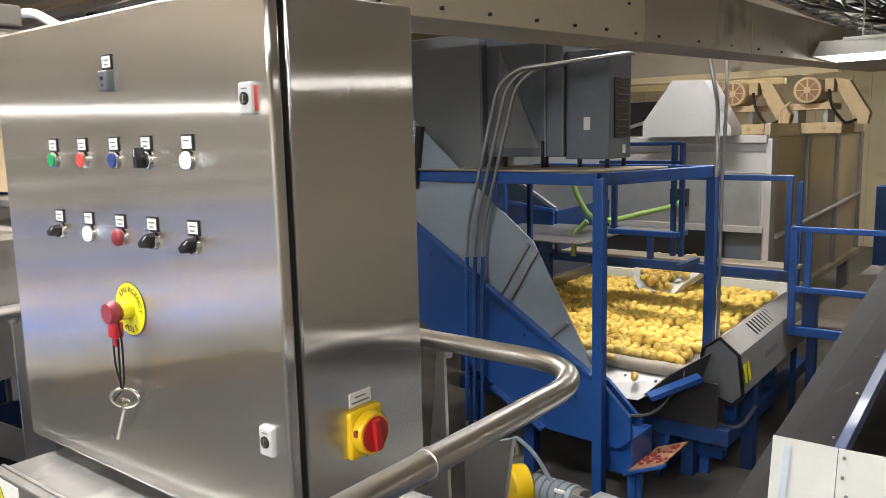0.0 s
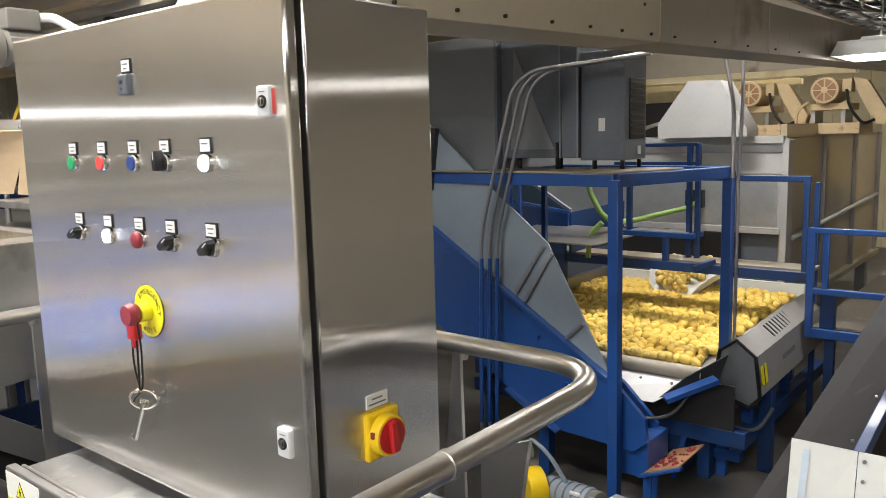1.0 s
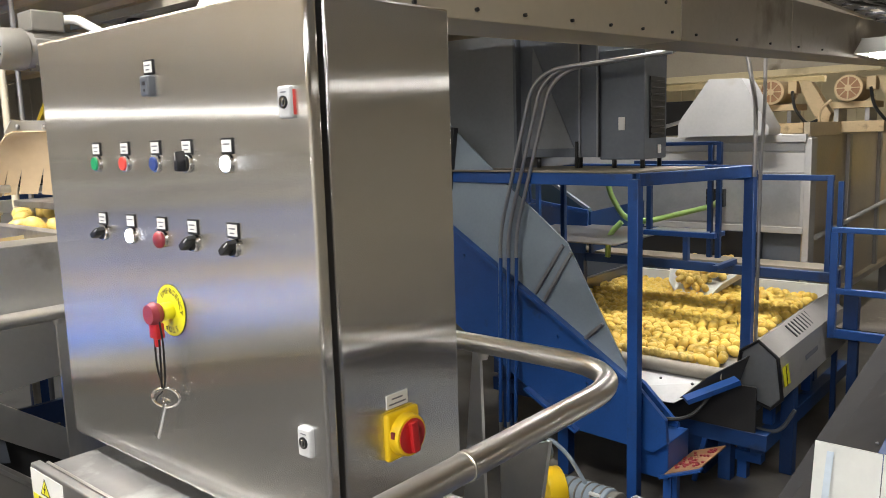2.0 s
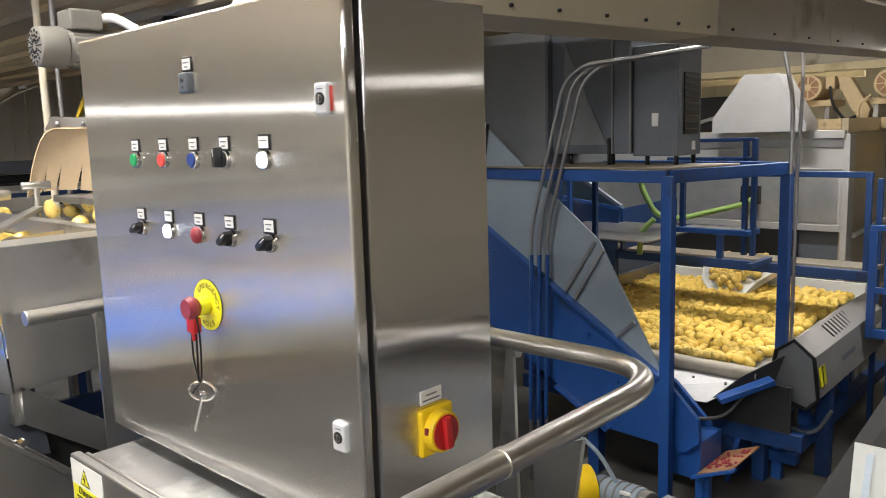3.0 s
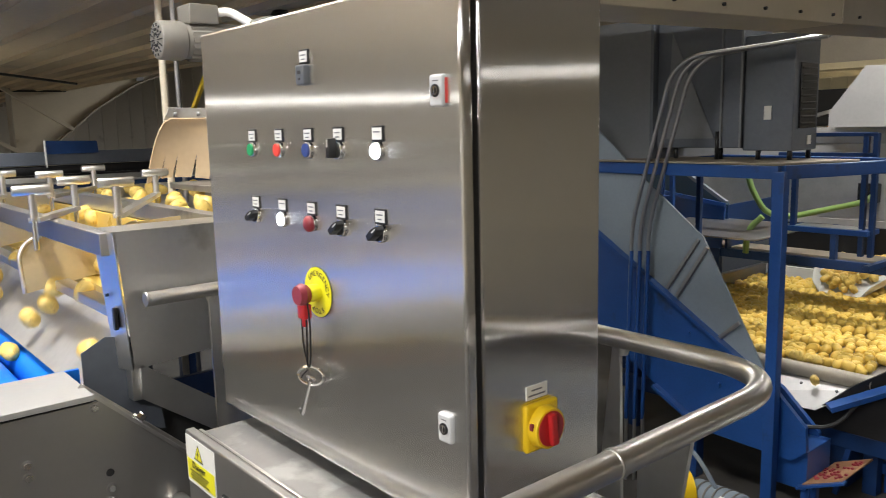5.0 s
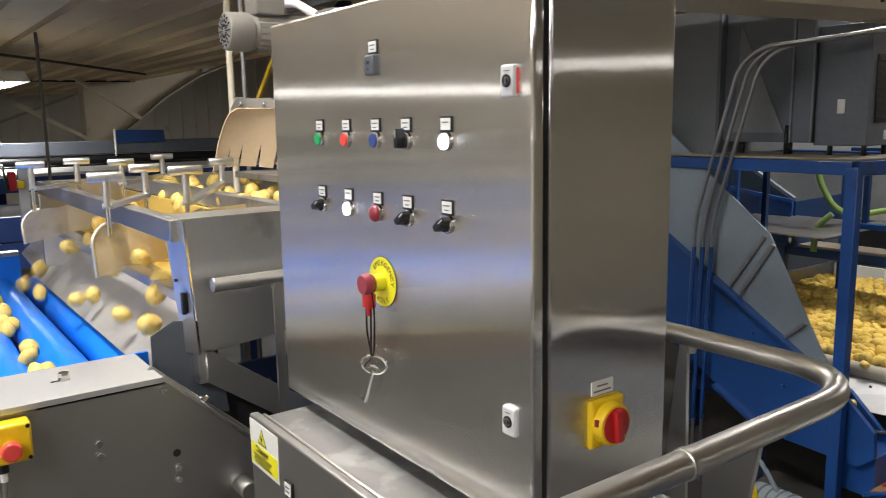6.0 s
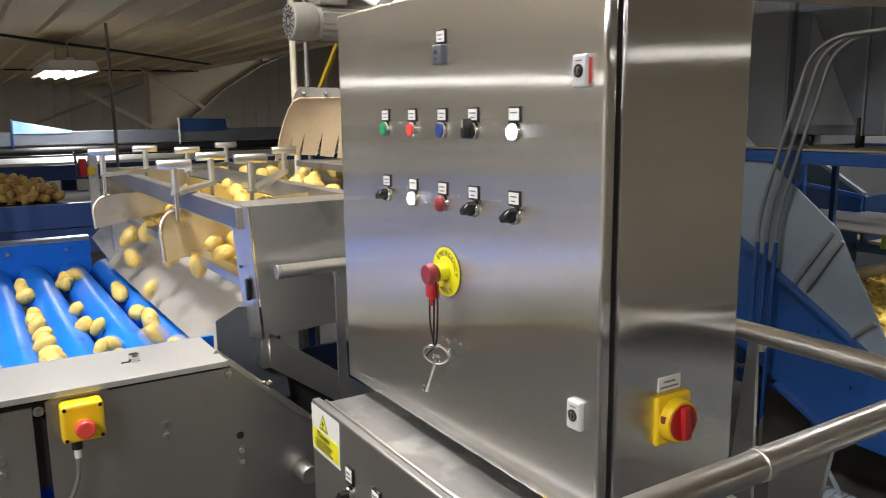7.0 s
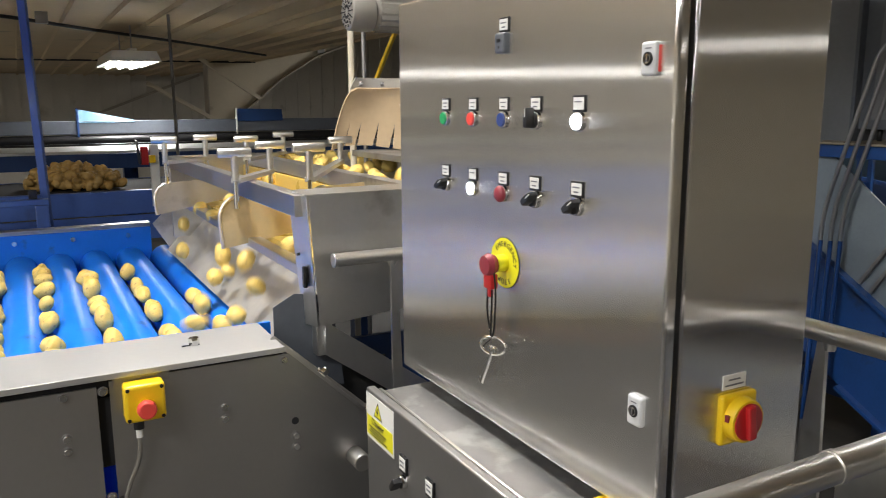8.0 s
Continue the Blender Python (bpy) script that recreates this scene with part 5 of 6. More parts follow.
def elevator():
    t = thing("inclined_elevator", (-1.9, 3.5, 0), "blue inclined elevator with grey side sheets", "conveyor")
    y = 3.23
    sh = [(-2.62, 1.72), (-1.185, 0.83), (-1.19, 0.86), (-1.577, 1.555), (-2.02, 1.905), (-2.36, 2.19), (-2.62, 2.42)]
    part("side_sheet", sheet([(x, y, z) for x, z in sh], -0.012), BLUE_GREY, t, "pale blue-grey side sheet")
    bl = [(-3.3, 1.45), (-3.3, 2.14), (-2.44, 1.605), (-1.17, 0.81), (-0.955, 0.60), (-0.945, 0.47), (-1.02, 0.40), (-1.50, 0.42), (-1.87, 0.62)]
    part("side_beam", sheet([(x, y - 0.012, z) for x, z in bl], -0.03), BLUE, t, "blue steel side plate")
    part("side_beam", sheet([(x - 0.05, y + 0.30, z - 0.12) for x, z in bl], 0.03), BLUE, t, "blue steel side plate")
    part("upper_flange", beam((-3.3, y - 0.03, 2.14), (-1.17, y - 0.03, 0.81), 0.07, 0.02), BLUE, t)
    part("lower_flange", beam((-1.87, y - 0.03, 0.62), (-1.50, y - 0.03, 0.42), 0.06, 0.02), BLUE, t)
    part("belt", sheet([(-3.2, y + 0.03, 1.80), (-1.1, y + 0.03, 0.54), (-1.1, y + 0.28, 0.54), (-3.2, y + 0.28, 1.80)], 0.02), BELT, t)
    for a, b in ((((-1.60, 1.54)), ((-1.80, 1.23))), (((-1.545, 1.50)), ((-1.735, 1.19))), (((-1.34, 1.10)), ((-1.46, 0.99)))):
        part("clamp_rod", beam((a[0], y - 0.018, a[1]), (b[0], y - 0.018, b[1]), 0.02, 0.02), STEEL_DULL, t)
    for x, z in ((-2.36, 1.42), (-2.0, 1.2), (-1.65, 0.98), (-1.45, 0.72), (-1.3, 0.66)):
        part("bolt", cyl((x, y - 0.012, z), (x, y - 0.03, z), 0.012, n=8), BLUE, t)
    part("end_bracket", beam((-2.40, y - 0.03, 2.25), (-2.46, y - 0.03, 1.85), 0.045, 0.04), BLACK, t)
    for x in (-2.9, -1.75):
        part("leg", box((x - 0.04, y + 0.2, 0), (x + 0.04, y + 0.28, 0.46 + max(0, -1.5 - x) * 0.9), 0.004), BLUE, t)
    part("boot_box", box((-1.20, y + 0.02, 0.24), (-0.95, y + 0.30, 0.46), 0.006), BLUE, t)
    part("boot_leg", box((-0.99, y + 0.04, 0), (-0.94, y + 0.09, 0.26), 0.004), BLUE, t)
    # spill tray at its foot
    tr = thing("spill_tray", (-0.86, 3.4, 0.28), "blue steel spill tray holding scraps", "tray")
    part("tray", sheet([(-0.95, 3.20, 0.30), (-0.76, 3.22, 0.38), (-0.76, 3.6, 0.38), (-0.95, 3.6, 0.30)], 0.01), RUST, tr)
    part("tray_lip", beam((-0.97, 3.19, 0.28), (-0.74, 3.21, 0.375), 0.05, 0.012), BLUE, tr)
    part("tray_leg", beam((-0.93, 3.3, 0), (-0.93, 3.3, 0.29), 0.04, 0.04), BLUE, tr)
    bm = bmesh.new()
    rnd = random.Random(4)
    for i in range(40):
        a = rnd.random()
        c = Vector((-0.94 + 0.17 * a, 3.24 + 0.3 * rnd.random(), 0.308 + 0.072 * a))
        box(c - Vector((0.007, 0.006, 0.004)), c + Vector((0.007, 0.006, 0.005)), 0, bm)
    tagged(part("scraps", bm, DULL_RED, tr, "small red and brown scraps"), kind="stuff")


def conduits():
    t = thing("conduit_run", (-1.9, 3.1, 0.4), "three parallel steel conduits bent overhead", "conduit")
    for i in range(3):
        o = 0.042 * i
        y = 3.10 + 0.03 * i
        part("conduit", tube([(-2.0 + o, y, 0.0), (-2.0 + o * 0.9, y, 0.48), (-1.975 + o * 0.9, y, 1.603), (-1.735 + o, y, 2.46), (-1.62 + o, y + 0.02, 2.55), (-0.93, y + 0.1, 2.59 + 0.008 * i)], 0.0115, 0.13, n=12), CONDUIT, t)
        part("painted_length", tube([(-2.0 + o * 0.9, y - 0.001, 0.40), (-1.975 + o * 0.9, y - 0.001, 1.45)], 0.0122, n=12), BLUE, t, "blue painted lower length")


def sorting_bed():
    t = thing("sorting_bed", (-1.7, 4.8, 0), "wide potato sorting bed with steel sides", "sorting machine")
    part("bed", sheet([(-2.6, 3.78, 0.735), (-0.84, 3.78, 0.735), (-0.84, 5.95, 0.80), (-2.6, 5.95, 0.80)], 0.04), STEEL_DULL, t)
    part("front_roll", cyl((-2.6, 3.77, 0.735), (-0.84, 3.77, 0.735), 0.045, n=20), CREAM_GREY, t, "brown-stained front roll")
    part("back_board", box((-2.6, 5.96, 0.70), (-0.84, 6.0, 0.92), 0.004), WHITE, t)
    part("left_side", box((-2.66, 3.75, 0.60), (-2.61, 6.0, 0.92), 0.004), STEEL_DULL, t)
    part("slide", sheet([(-1.62, 3.48, 0.585), (-1.06, 3.56, 0.585), (-0.88, 3.735, 0.70), (-1.72, 3.735, 0.70)], 0.006), BIN_STEEL, t, "scuffed pale steel discharge slide")
    for x in (-1.45, -1.2, -1.0):
        part("bolt", cyl((x, 3.69, 0.672), (x, 3.685, 0.682), 0.009, n=8), BLACK, t)
    part("slide_edge", tube([(-1.45, 3.46, 0.575), (-1.10, 3.46, 0.50), (-0.93, 3.52, 0.53), (-0.86, 3.62, 0.66)], 0.012, 0.1, n=8), RUBBER, t)
    part("blue_wing", beam((-0.97, 3.52, 0.63), (-0.74, 3.72, 0.74), 0.09, 0.03), BLUE, t)
    part("black_wing", sheet([(-1.02, 3.56, 0.62), (-0.76, 3.80, 0.70), (-0.72, 3.85, 0.86), (-0.90, 3.66, 0.74)], 0.01), RUBBER, t)
    # legs and lower frame in the darker blue: shade under the bed, as colour
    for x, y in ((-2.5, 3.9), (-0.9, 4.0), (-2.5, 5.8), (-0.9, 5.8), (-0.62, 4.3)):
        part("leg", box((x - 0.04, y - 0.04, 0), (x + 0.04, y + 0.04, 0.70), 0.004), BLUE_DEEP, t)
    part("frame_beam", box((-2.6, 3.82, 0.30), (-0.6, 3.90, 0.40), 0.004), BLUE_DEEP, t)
    # black sheet added to darken the shaded space behind the slide
    part("apron", box((-1.30, 3.795, 0.41), (-0.66, 3.812, 0.69), 0.003), RUBBER, t, "black sheet put in for the shade under the bed")
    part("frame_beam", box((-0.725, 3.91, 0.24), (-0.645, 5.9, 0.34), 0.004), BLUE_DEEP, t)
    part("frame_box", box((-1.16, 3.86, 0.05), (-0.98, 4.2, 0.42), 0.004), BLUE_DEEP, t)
    part("diagonal", beam((-0.96, 3.84, 0.36), (-1.04, 3.84, 0.0), 0.03, 0.03), BLUE, t)
    # hexagonal drive cover along the side
    c = thing("drive_cover", (-0.66, 4.5, 0.55), "dull steel drive cover with cooling slots and a yellow sticker", "cover")
    prof = [(-0.84, 0.60), (-0.80, 0.86), (-0.70, 0.935), (-0.585, 0.845), (-0.555, 0.60), (-0.62, 0.53)]
    ya, yb = 3.93, 5.25
    bm = bmesh.new()
    f = [bm.verts.new((x, ya, z)) for x, z in prof]
    g = [bm.verts.new((x + 0.03, yb, z + 0.06)) for x, z in prof]
    bm.faces.new(g)
    for i in range(6):
        j = (i + 1) % 6
        bm.faces.new((f[i], f[j], g[j], g[i]))
    part("shell", bm, COVER_STEEL, c)
    part("end_plate", sheet([(x * 0.97 - 0.02, ya + 0.02, z * 0.985 + 0.01) for x, z in prof], 0.01), DUCT_PALE, c)
    part("end_rim", tube([(x, ya, z) for x, z in prof + prof[:1]], 0.012, n=8), BLACK, c)
    for i in range(8):
        y = 4.35 + i * 0.055
        k = Vector((-0.64, y, 0.895 + (y - ya) * 0.0455))
        part("slot", beam(k + Vector((-0.035, 0, 0.030)), k + Vector((0.04, 0, -0.030)), 0.016, 0.008), DEAD, c)
    part("sticker", sheet([(-0.552, 3.97, 0.665), (-0.550, 4.07, 0.67), (-0.566, 4.07, 0.785), (-0.568, 3.97, 0.78)], 0.003), LABEL_YELLOW, c, "yellow warning sticker")
    part("sticker_bar", sheet([(-0.549, 4.016, 0.665), (-0.549, 4.024, 0.665), (-0.564, 4.024, 0.785), (-0.564, 4.016, 0.785)], 0.002), INK, c)
    part("writing", sheet([(-0.552, 4.38, 0.73), (-0.546, 4.62, 0.745), (-0.550, 4.62, 0.775), (-0.556, 4.38, 0.76)], 0.002), GREY_INK, c)
    for y in (4.2, 5.0):
        part("support", box((-0.74, y - 0.03, 0.34), (-0.68, y + 0.03, 0.56), 0.003), BLUE, c)


def bin_block():
    t = thing("potato_bin", (-1.75, 8, 0), "large stainless steel holding bin, weathered", "bin")
    x0, x1, y0, y1 = -3.4, -1.11, 6.2, 10.2
    part("front_wall", box((x0, y0, 1.30), (x1, y0 + 0.02, 2.115), 0.002), BIN_STEEL, t)
    part("top_rail", box((x0, y0 - 0.03, 2.06), (x1 + 0.01, y0 + 0.03, 2.125), 0.004), BIN_STEEL, t)
    # dull strips paint the shade of the recess and crease
    part("front_crease", box((x0, y0 - 0.012, 1.985), (x1, y0, 2.058), 0.002), STEEL_DULL, t)
    part("front_crease", box((x0, y0 - 0.012, 1.80), (x1, y0, 1.81), 0.002), STEEL_DULL, t)
    part("lower_panel", box((x0, y0 - 0.008, 1.36), (x1 - 0.03, y0, 1.79), 0.002), GALV, t)
    part("front_crease", box((x0, y0 - 0.025, 1.29), (x1, y0 - 0.002, 1.345), 0.004), BIN_STEEL, t)
    # lower front is coloured darker than the bin's other sheets
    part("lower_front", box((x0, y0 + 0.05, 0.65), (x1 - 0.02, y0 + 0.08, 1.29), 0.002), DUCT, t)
    part("side_wall", box((x1 - 0.02, y0 + 0.021, 0.62), (x1, y1, 2.12), 0.002), BIN_SIDE, t)
    part("side_top", box((x1 - 0.03, y0 + 0.031, 2.10), (x1 + 0.02, y1, 2.22), 0.004), BIN_SIDE, t)
    for y in (6.23, 7.5, 8.8, 10.1):
        part("side_post", box((x1, y, 0.60), (x1 + 0.035, y + 0.09, 2.10), 0.004), STEEL_DULL, t)
    part("corner_post", box((x1 - 0.005, y0 - 0.005, 0.62), (x1 + 0.05, y0 + 0.16, 2.09), 0.006), BIN_STEEL, t)
    part("side_rod", tube([(x1 + 0.045, 6.4, 1.24), (x1 + 0.045, 10.0, 1.36)], 0.022, n=10), BIN_STEEL, t)
    part("side_rail", box((x1, 6.3, 0.60), (x1 + 0.06, 10.2, 0.66), 0.003), BIN_SIDE, t)
    part("back_wall", box((x0, y1, 0.62), (x1, y1 + 0.02, 2.12), 0.002), BIN_SIDE, t)
    part("far_wall", box((x0 - 0.02, y0, 0.62), (x0, y1, 2.12), 0.002), BIN_SIDE, t)
    part("lid", box((x0, y0 + 0.03, 2.10), (x1 - 0.03, y1, 2.118), 0.002), BIN_SIDE, t)
    for x in (-3.3, -1.2):
        for y in (6.4, 10.0):
            part("leg", box((x - 0.06, y - 0.06, 0), (x + 0.06, y + 0.06, 0.66), 0.004), STEEL_DULL, t)
    part("black_socket", box((-1.92, y0 - 0.07, 1.50), (-1.76, y0 - 0.002, 1.66), 0.006), BLACK, t, "black cable box")
    # solid black box stands in for the shade inside the opening
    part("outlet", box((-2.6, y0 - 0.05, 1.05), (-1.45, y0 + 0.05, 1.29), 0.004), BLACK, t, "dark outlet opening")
    part("spout", sheet([(-2.10, 5.98, 1.00), (-1.90, 5.46, 0.845), (-1.58, 5.46, 0.845), (-1.42, 5.98, 1.00)], 0.008), DIRTY_WHITE, t, "white spout")
    part("spout_cheek", sheet([(-2.10, 5.98, 1.00), (-2.16, 5.98, 1.07), (-1.96, 5.48, 0.93), (-1.90, 5.46, 0.845)], 0.008), DIRTY_WHITE, t)
    part("spout_cheek", sheet([(-1.42, 5.98, 1.00), (-1.38, 5.98, 1.07), (-1.52, 5.48, 0.93), (-1.58, 5.46, 0.845)], 0.008), DIRTY_WHITE, t)
    # hood on the bin
    h = thing("vent_hood", (-1.74, 6.5, 2.12), "white sheet-metal hood with sloping shoulders", "hood")
    prof = [(-2.25, 2.125), (-1.47, 2.125), (-1.47, 2.19), (-1.70, 2.60), (-1.98, 2.61), (-2.25, 2.25)]
    part("hood", sheet([(x + 0.13, 6.28, z) for x, z in prof], -0.30), BIN_STEEL, h)
    part("rim", beam((-2.14, 6.27, 2.125), (-1.32, 6.27, 2.125), 0.02, 0.02), BIN_STEEL, h)
    # two drives on top
    for x, y in ((-1.72, 7.3), (-1.04, 7.3)):
        m = thing("drive_motor", (x, y, 2.118), "dusty tan electric motor with a round fan end on the bin", "motor", "bin drives")
        part("base", box((x - 0.22, y - 0.1, 2.12), (x + 0.3, y + 0.5, 2.22), 0.005), TAN_METAL, m)
        part("body", cyl((x, y - 0.05, 2.52), (x, y + 0.36, 2.52), 0.115, n=28, bevel=0.012), TAN_METAL, m)
        part("fan_cover", cyl((x, y - 0.12, 2.52), (x, y - 0.05, 2.52), 0.122, n=28, bevel=0.01), TAN_METAL, m)
        part("fan", cyl((x, y - 0.1225, 2.52), (x, y - 0.119, 2.52), 0.098, n=28), RUST, m, "rust-red fan behind the guard")
        part("hub", cyl((x, y - 0.130, 2.52), (x, y - 0.120, 2.52), 0.03, n=20), TAN_METAL, m)
        for k in range(8):
            q = 2 * math.pi * k / 8
            c = Vector((x, y - 0.123, 2.52))
            d = Vector((math.cos(q), 0, math.sin(q)))
            part("spoke", beam(c + d * 0.03, c + d * 0.10, 0.014, 0.008), TAN_METAL, m)
        part("terminal_box", box((x + 0.12, y + 0.0, 2.50), (x + 0.2, y + 0.15, 2.62), 0.006), TAN_METAL, m)
        part("plinth", box((x - 0.16, y - 0.04, 2.34), (x + 0.2, y + 0.36, 2.40), 0.004), TAN_METAL, m)
        for dx in (-0.12, 0.14):
            part("plinth_leg", box((x + dx - 0.02, y, 2.2), (x + dx + 0.02, y + 0.3, 2.36), 0.003), STEEL_DULL, m)
        part("belt_guard", sheet([(x + 0.20, y + 0.05, 2.63), (x + 0.32, y + 0.05, 2.60), (x + 0.50, y + 0.05, 2.30), (x + 0.48, y + 0.05, 2.2), (x + 0.40, y + 0.05, 2.2), (x + 0.24, y + 0.05, 2.5)], -0.12), TAN_METAL, m, "dusty belt guard")
        part("cable", tube([(x + 0.16, y, 2.52), (x + 0.2, y - 0.05, 2.35), (x + 0.32, y - 0.06, 2.2), (x + 0.4, y, 2.24)], 0.014, 0.08, n=8), BLACK, m)
        part("handle", tube([(x - 0.24, y - 0.1, 2.12), (x - 0.24, y - 0.1, 2.34), (x - 0.14, y - 0.1, 2.42)], 0.014, 0.06, n=8), TAN_METAL, m)


def walkways():
    t = thing("walkway", (-1.5, 5.1, 0), "narrow plywood walkway on blue steel beams with rails", "walkway")
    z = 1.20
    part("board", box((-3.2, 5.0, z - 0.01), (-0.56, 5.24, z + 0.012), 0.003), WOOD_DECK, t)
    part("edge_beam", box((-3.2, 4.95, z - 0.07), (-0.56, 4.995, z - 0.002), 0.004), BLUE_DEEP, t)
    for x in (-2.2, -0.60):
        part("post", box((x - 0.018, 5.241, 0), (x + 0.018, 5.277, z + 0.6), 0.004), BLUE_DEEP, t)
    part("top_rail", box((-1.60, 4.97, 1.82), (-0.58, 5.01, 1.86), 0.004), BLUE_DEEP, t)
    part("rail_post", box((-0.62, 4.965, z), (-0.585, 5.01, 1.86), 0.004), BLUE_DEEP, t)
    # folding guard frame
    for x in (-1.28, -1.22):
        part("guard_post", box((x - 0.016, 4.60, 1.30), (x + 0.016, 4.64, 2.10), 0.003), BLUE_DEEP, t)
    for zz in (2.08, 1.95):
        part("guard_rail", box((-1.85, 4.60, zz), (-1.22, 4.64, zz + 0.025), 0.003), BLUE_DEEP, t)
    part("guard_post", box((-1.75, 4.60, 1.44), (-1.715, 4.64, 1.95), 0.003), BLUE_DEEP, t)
    part("step", box((-1.75, 4.55, 1.44), (-1.22, 4.75, 1.475), 0.003), BLUE, t)
    part("step_plate", box((-1.70, 4.57, 1.476), (-1.27, 4.72, 1.482), 0.002), STEEL_FLAT, t)
    part("hanger_post", box((-1.62, 4.95, 1.2), (-1.58, 5.0, 1.45), 0.003), BLUE_DEEP, t)
    part("hanger_post", box((-1.26, 4.62, 1.2), (-1.22, 5.0, 1.24), 0.003), BLUE_DEEP, t)
    n = thing("side_platform", (-0.1, 5.3, 0), "brown-stained platform with blue tube rails", "platform")
    part("deck", sheet([(-0.50, 4.82, 0.86), (0.5, 4.82, 0.86), (0.5, 7.6, 0.86), (-0.50, 7.6, 0.86)], 0.02), BROWN_DECK, n)
    part("front_beam", box((-0.53, 4.76, 1.095), (0.5, 4.80, 1.135), 0.004), BLUE, n)
    part("low_beam", box((-0.53, 4.76, 0.80), (0.5, 4.80, 0.86), 0.004), BLUE, n)
    part("drop_post", box((-0.533, 4.757, 0.797), (-0.487, 4.803, 1.503), 0.004), BLUE, n)
    part("drop_post", box((-0.45, 4.80, 0.86), (-0.36, 4.86, 1.10), 0.004), BLUE_DEEP, n)
    part("rail_post", box((-0.44, 4.763, 1.13), (-0.40, 4.797, 1.505), 0.004), BLUE, n)
    part("top_rail", box((-0.53, 4.76, 1.50), (0.5, 4.80, 1.535), 0.004), BLUE, n)
    part("far_rail", box((-0.15, 7.5, 1.6), (0.5, 7.54, 1.66), 0.004), BLUE_DEEP, n)
    for x in (-0.12, 0.25):
        part("far_post", box((x, 7.5, 0.86), (x + 0.05, 7.54, 2.1), 0.004), BLUE_DEEP, n)
    for x, y in ((-0.4, 4.9), (0.4, 4.9), (-0.4, 7.4), (0.4, 7.4)):
        part("leg", box((x - 0.03, y - 0.03, 0), (x + 0.03, y + 0.03, 0.845), 0.004), BLUE_DEEP, n)
    y = thing("yellow_winch", (-0.3, 9.3, 1.5), "worn yellow machine behind blue rails", "machine")
    part("body", box((-0.62, 9.2, 1.50), (-0.38, 9.5, 1.85), 0.03), YELLOW, y)
    part("drum", cyl((-0.6, 9.18, 1.72), (-0.4, 9.18, 1.72), 0.09, n=20), BLACK, y)
    part("stand", box((-0.75, 9.2, 0), (-0.25, 9.5, 1.5), 0.01), BLUE_DEEP, y)


def hopper_back():
    t = thing("blue_hopper", (-2.8, 5.2, 0), "deep blue steel hopper behind the tower", "hopper")
    part("wall", sheet([(-3.5, 4.9, 1.68), (-2.41, 4.9, 1.54), (-2.44, 4.9, 1.20), (-3.5, 4.9, 1.20)], -0.02), BLUE, t)
    part("rim", beam((-3.5, 4.885, 1.70), (-2.40, 4.885, 1.55), 0.025, 0.03), BLUE, t)
    part("back_wall", sheet([(-3.6, 5.5, 2.02), (-2.41, 4.93, 1.56), (-2.41, 4.93, 1.40), (-3.6, 5.5, 1.40)], -0.02), PALE_BLUE, t, "paler inner face")
    part("back_rim", beam((-3.6, 5.48, 2.03), (-2.40, 4.91, 1.565), 0.025, 0.03), BLUE_GREY, t)
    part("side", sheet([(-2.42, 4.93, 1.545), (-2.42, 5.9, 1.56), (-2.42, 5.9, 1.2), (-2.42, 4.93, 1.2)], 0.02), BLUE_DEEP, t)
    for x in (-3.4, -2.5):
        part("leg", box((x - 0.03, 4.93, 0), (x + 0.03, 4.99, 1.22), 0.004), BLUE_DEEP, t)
    part("guard_post", box((-2.82, 4.62, 1.2), (-2.79, 4.65, 1.80), 0.003), BLUE, t)
    part("ledge", sheet([(-2.9, 4.5, 1.36), (-1.95, 4.5, 1.36), (-1.7, 4.95, 1.44), (-2.7, 4.95, 1.44)], 0.012), STEEL_DULL, t)
    part("rail_post", box((-2.72, 4.6, 1.3), (-2.685, 4.635, 1.90), 0.003), BLUE, t)
    part("rail_top", box((-2.72, 4.6, 1.88), (-1.95, 4.635, 1.91), 0.003), BLUE, t)
    part("rail_mid", box((-3.2, 4.6, 1.60), (-2.70, 4.635, 1.63), 0.003), BLUE, t)
    h = thing("green_hose", (-1.95, 5, 1.3), "pale green water hose", "hose")
    part("hose", tube([(-2.13, 4.72, 1.95), (-2.13, 4.72, 1.75), (-2.02, 4.78, 1.52), (-1.90, 4.9, 1.49), (-1.65, 5.6, 1.56), (-1.80, 6.13, 1.56)], 0.022, 0.15, n=12), HOSE, h)
    part("hose", tube([(-2.02, 4.74, 1.50), (-2.12, 4.72, 1.40), (-2.13, 4.72, 1.22)], 0.022, 0.08, n=12), HOSE, h)


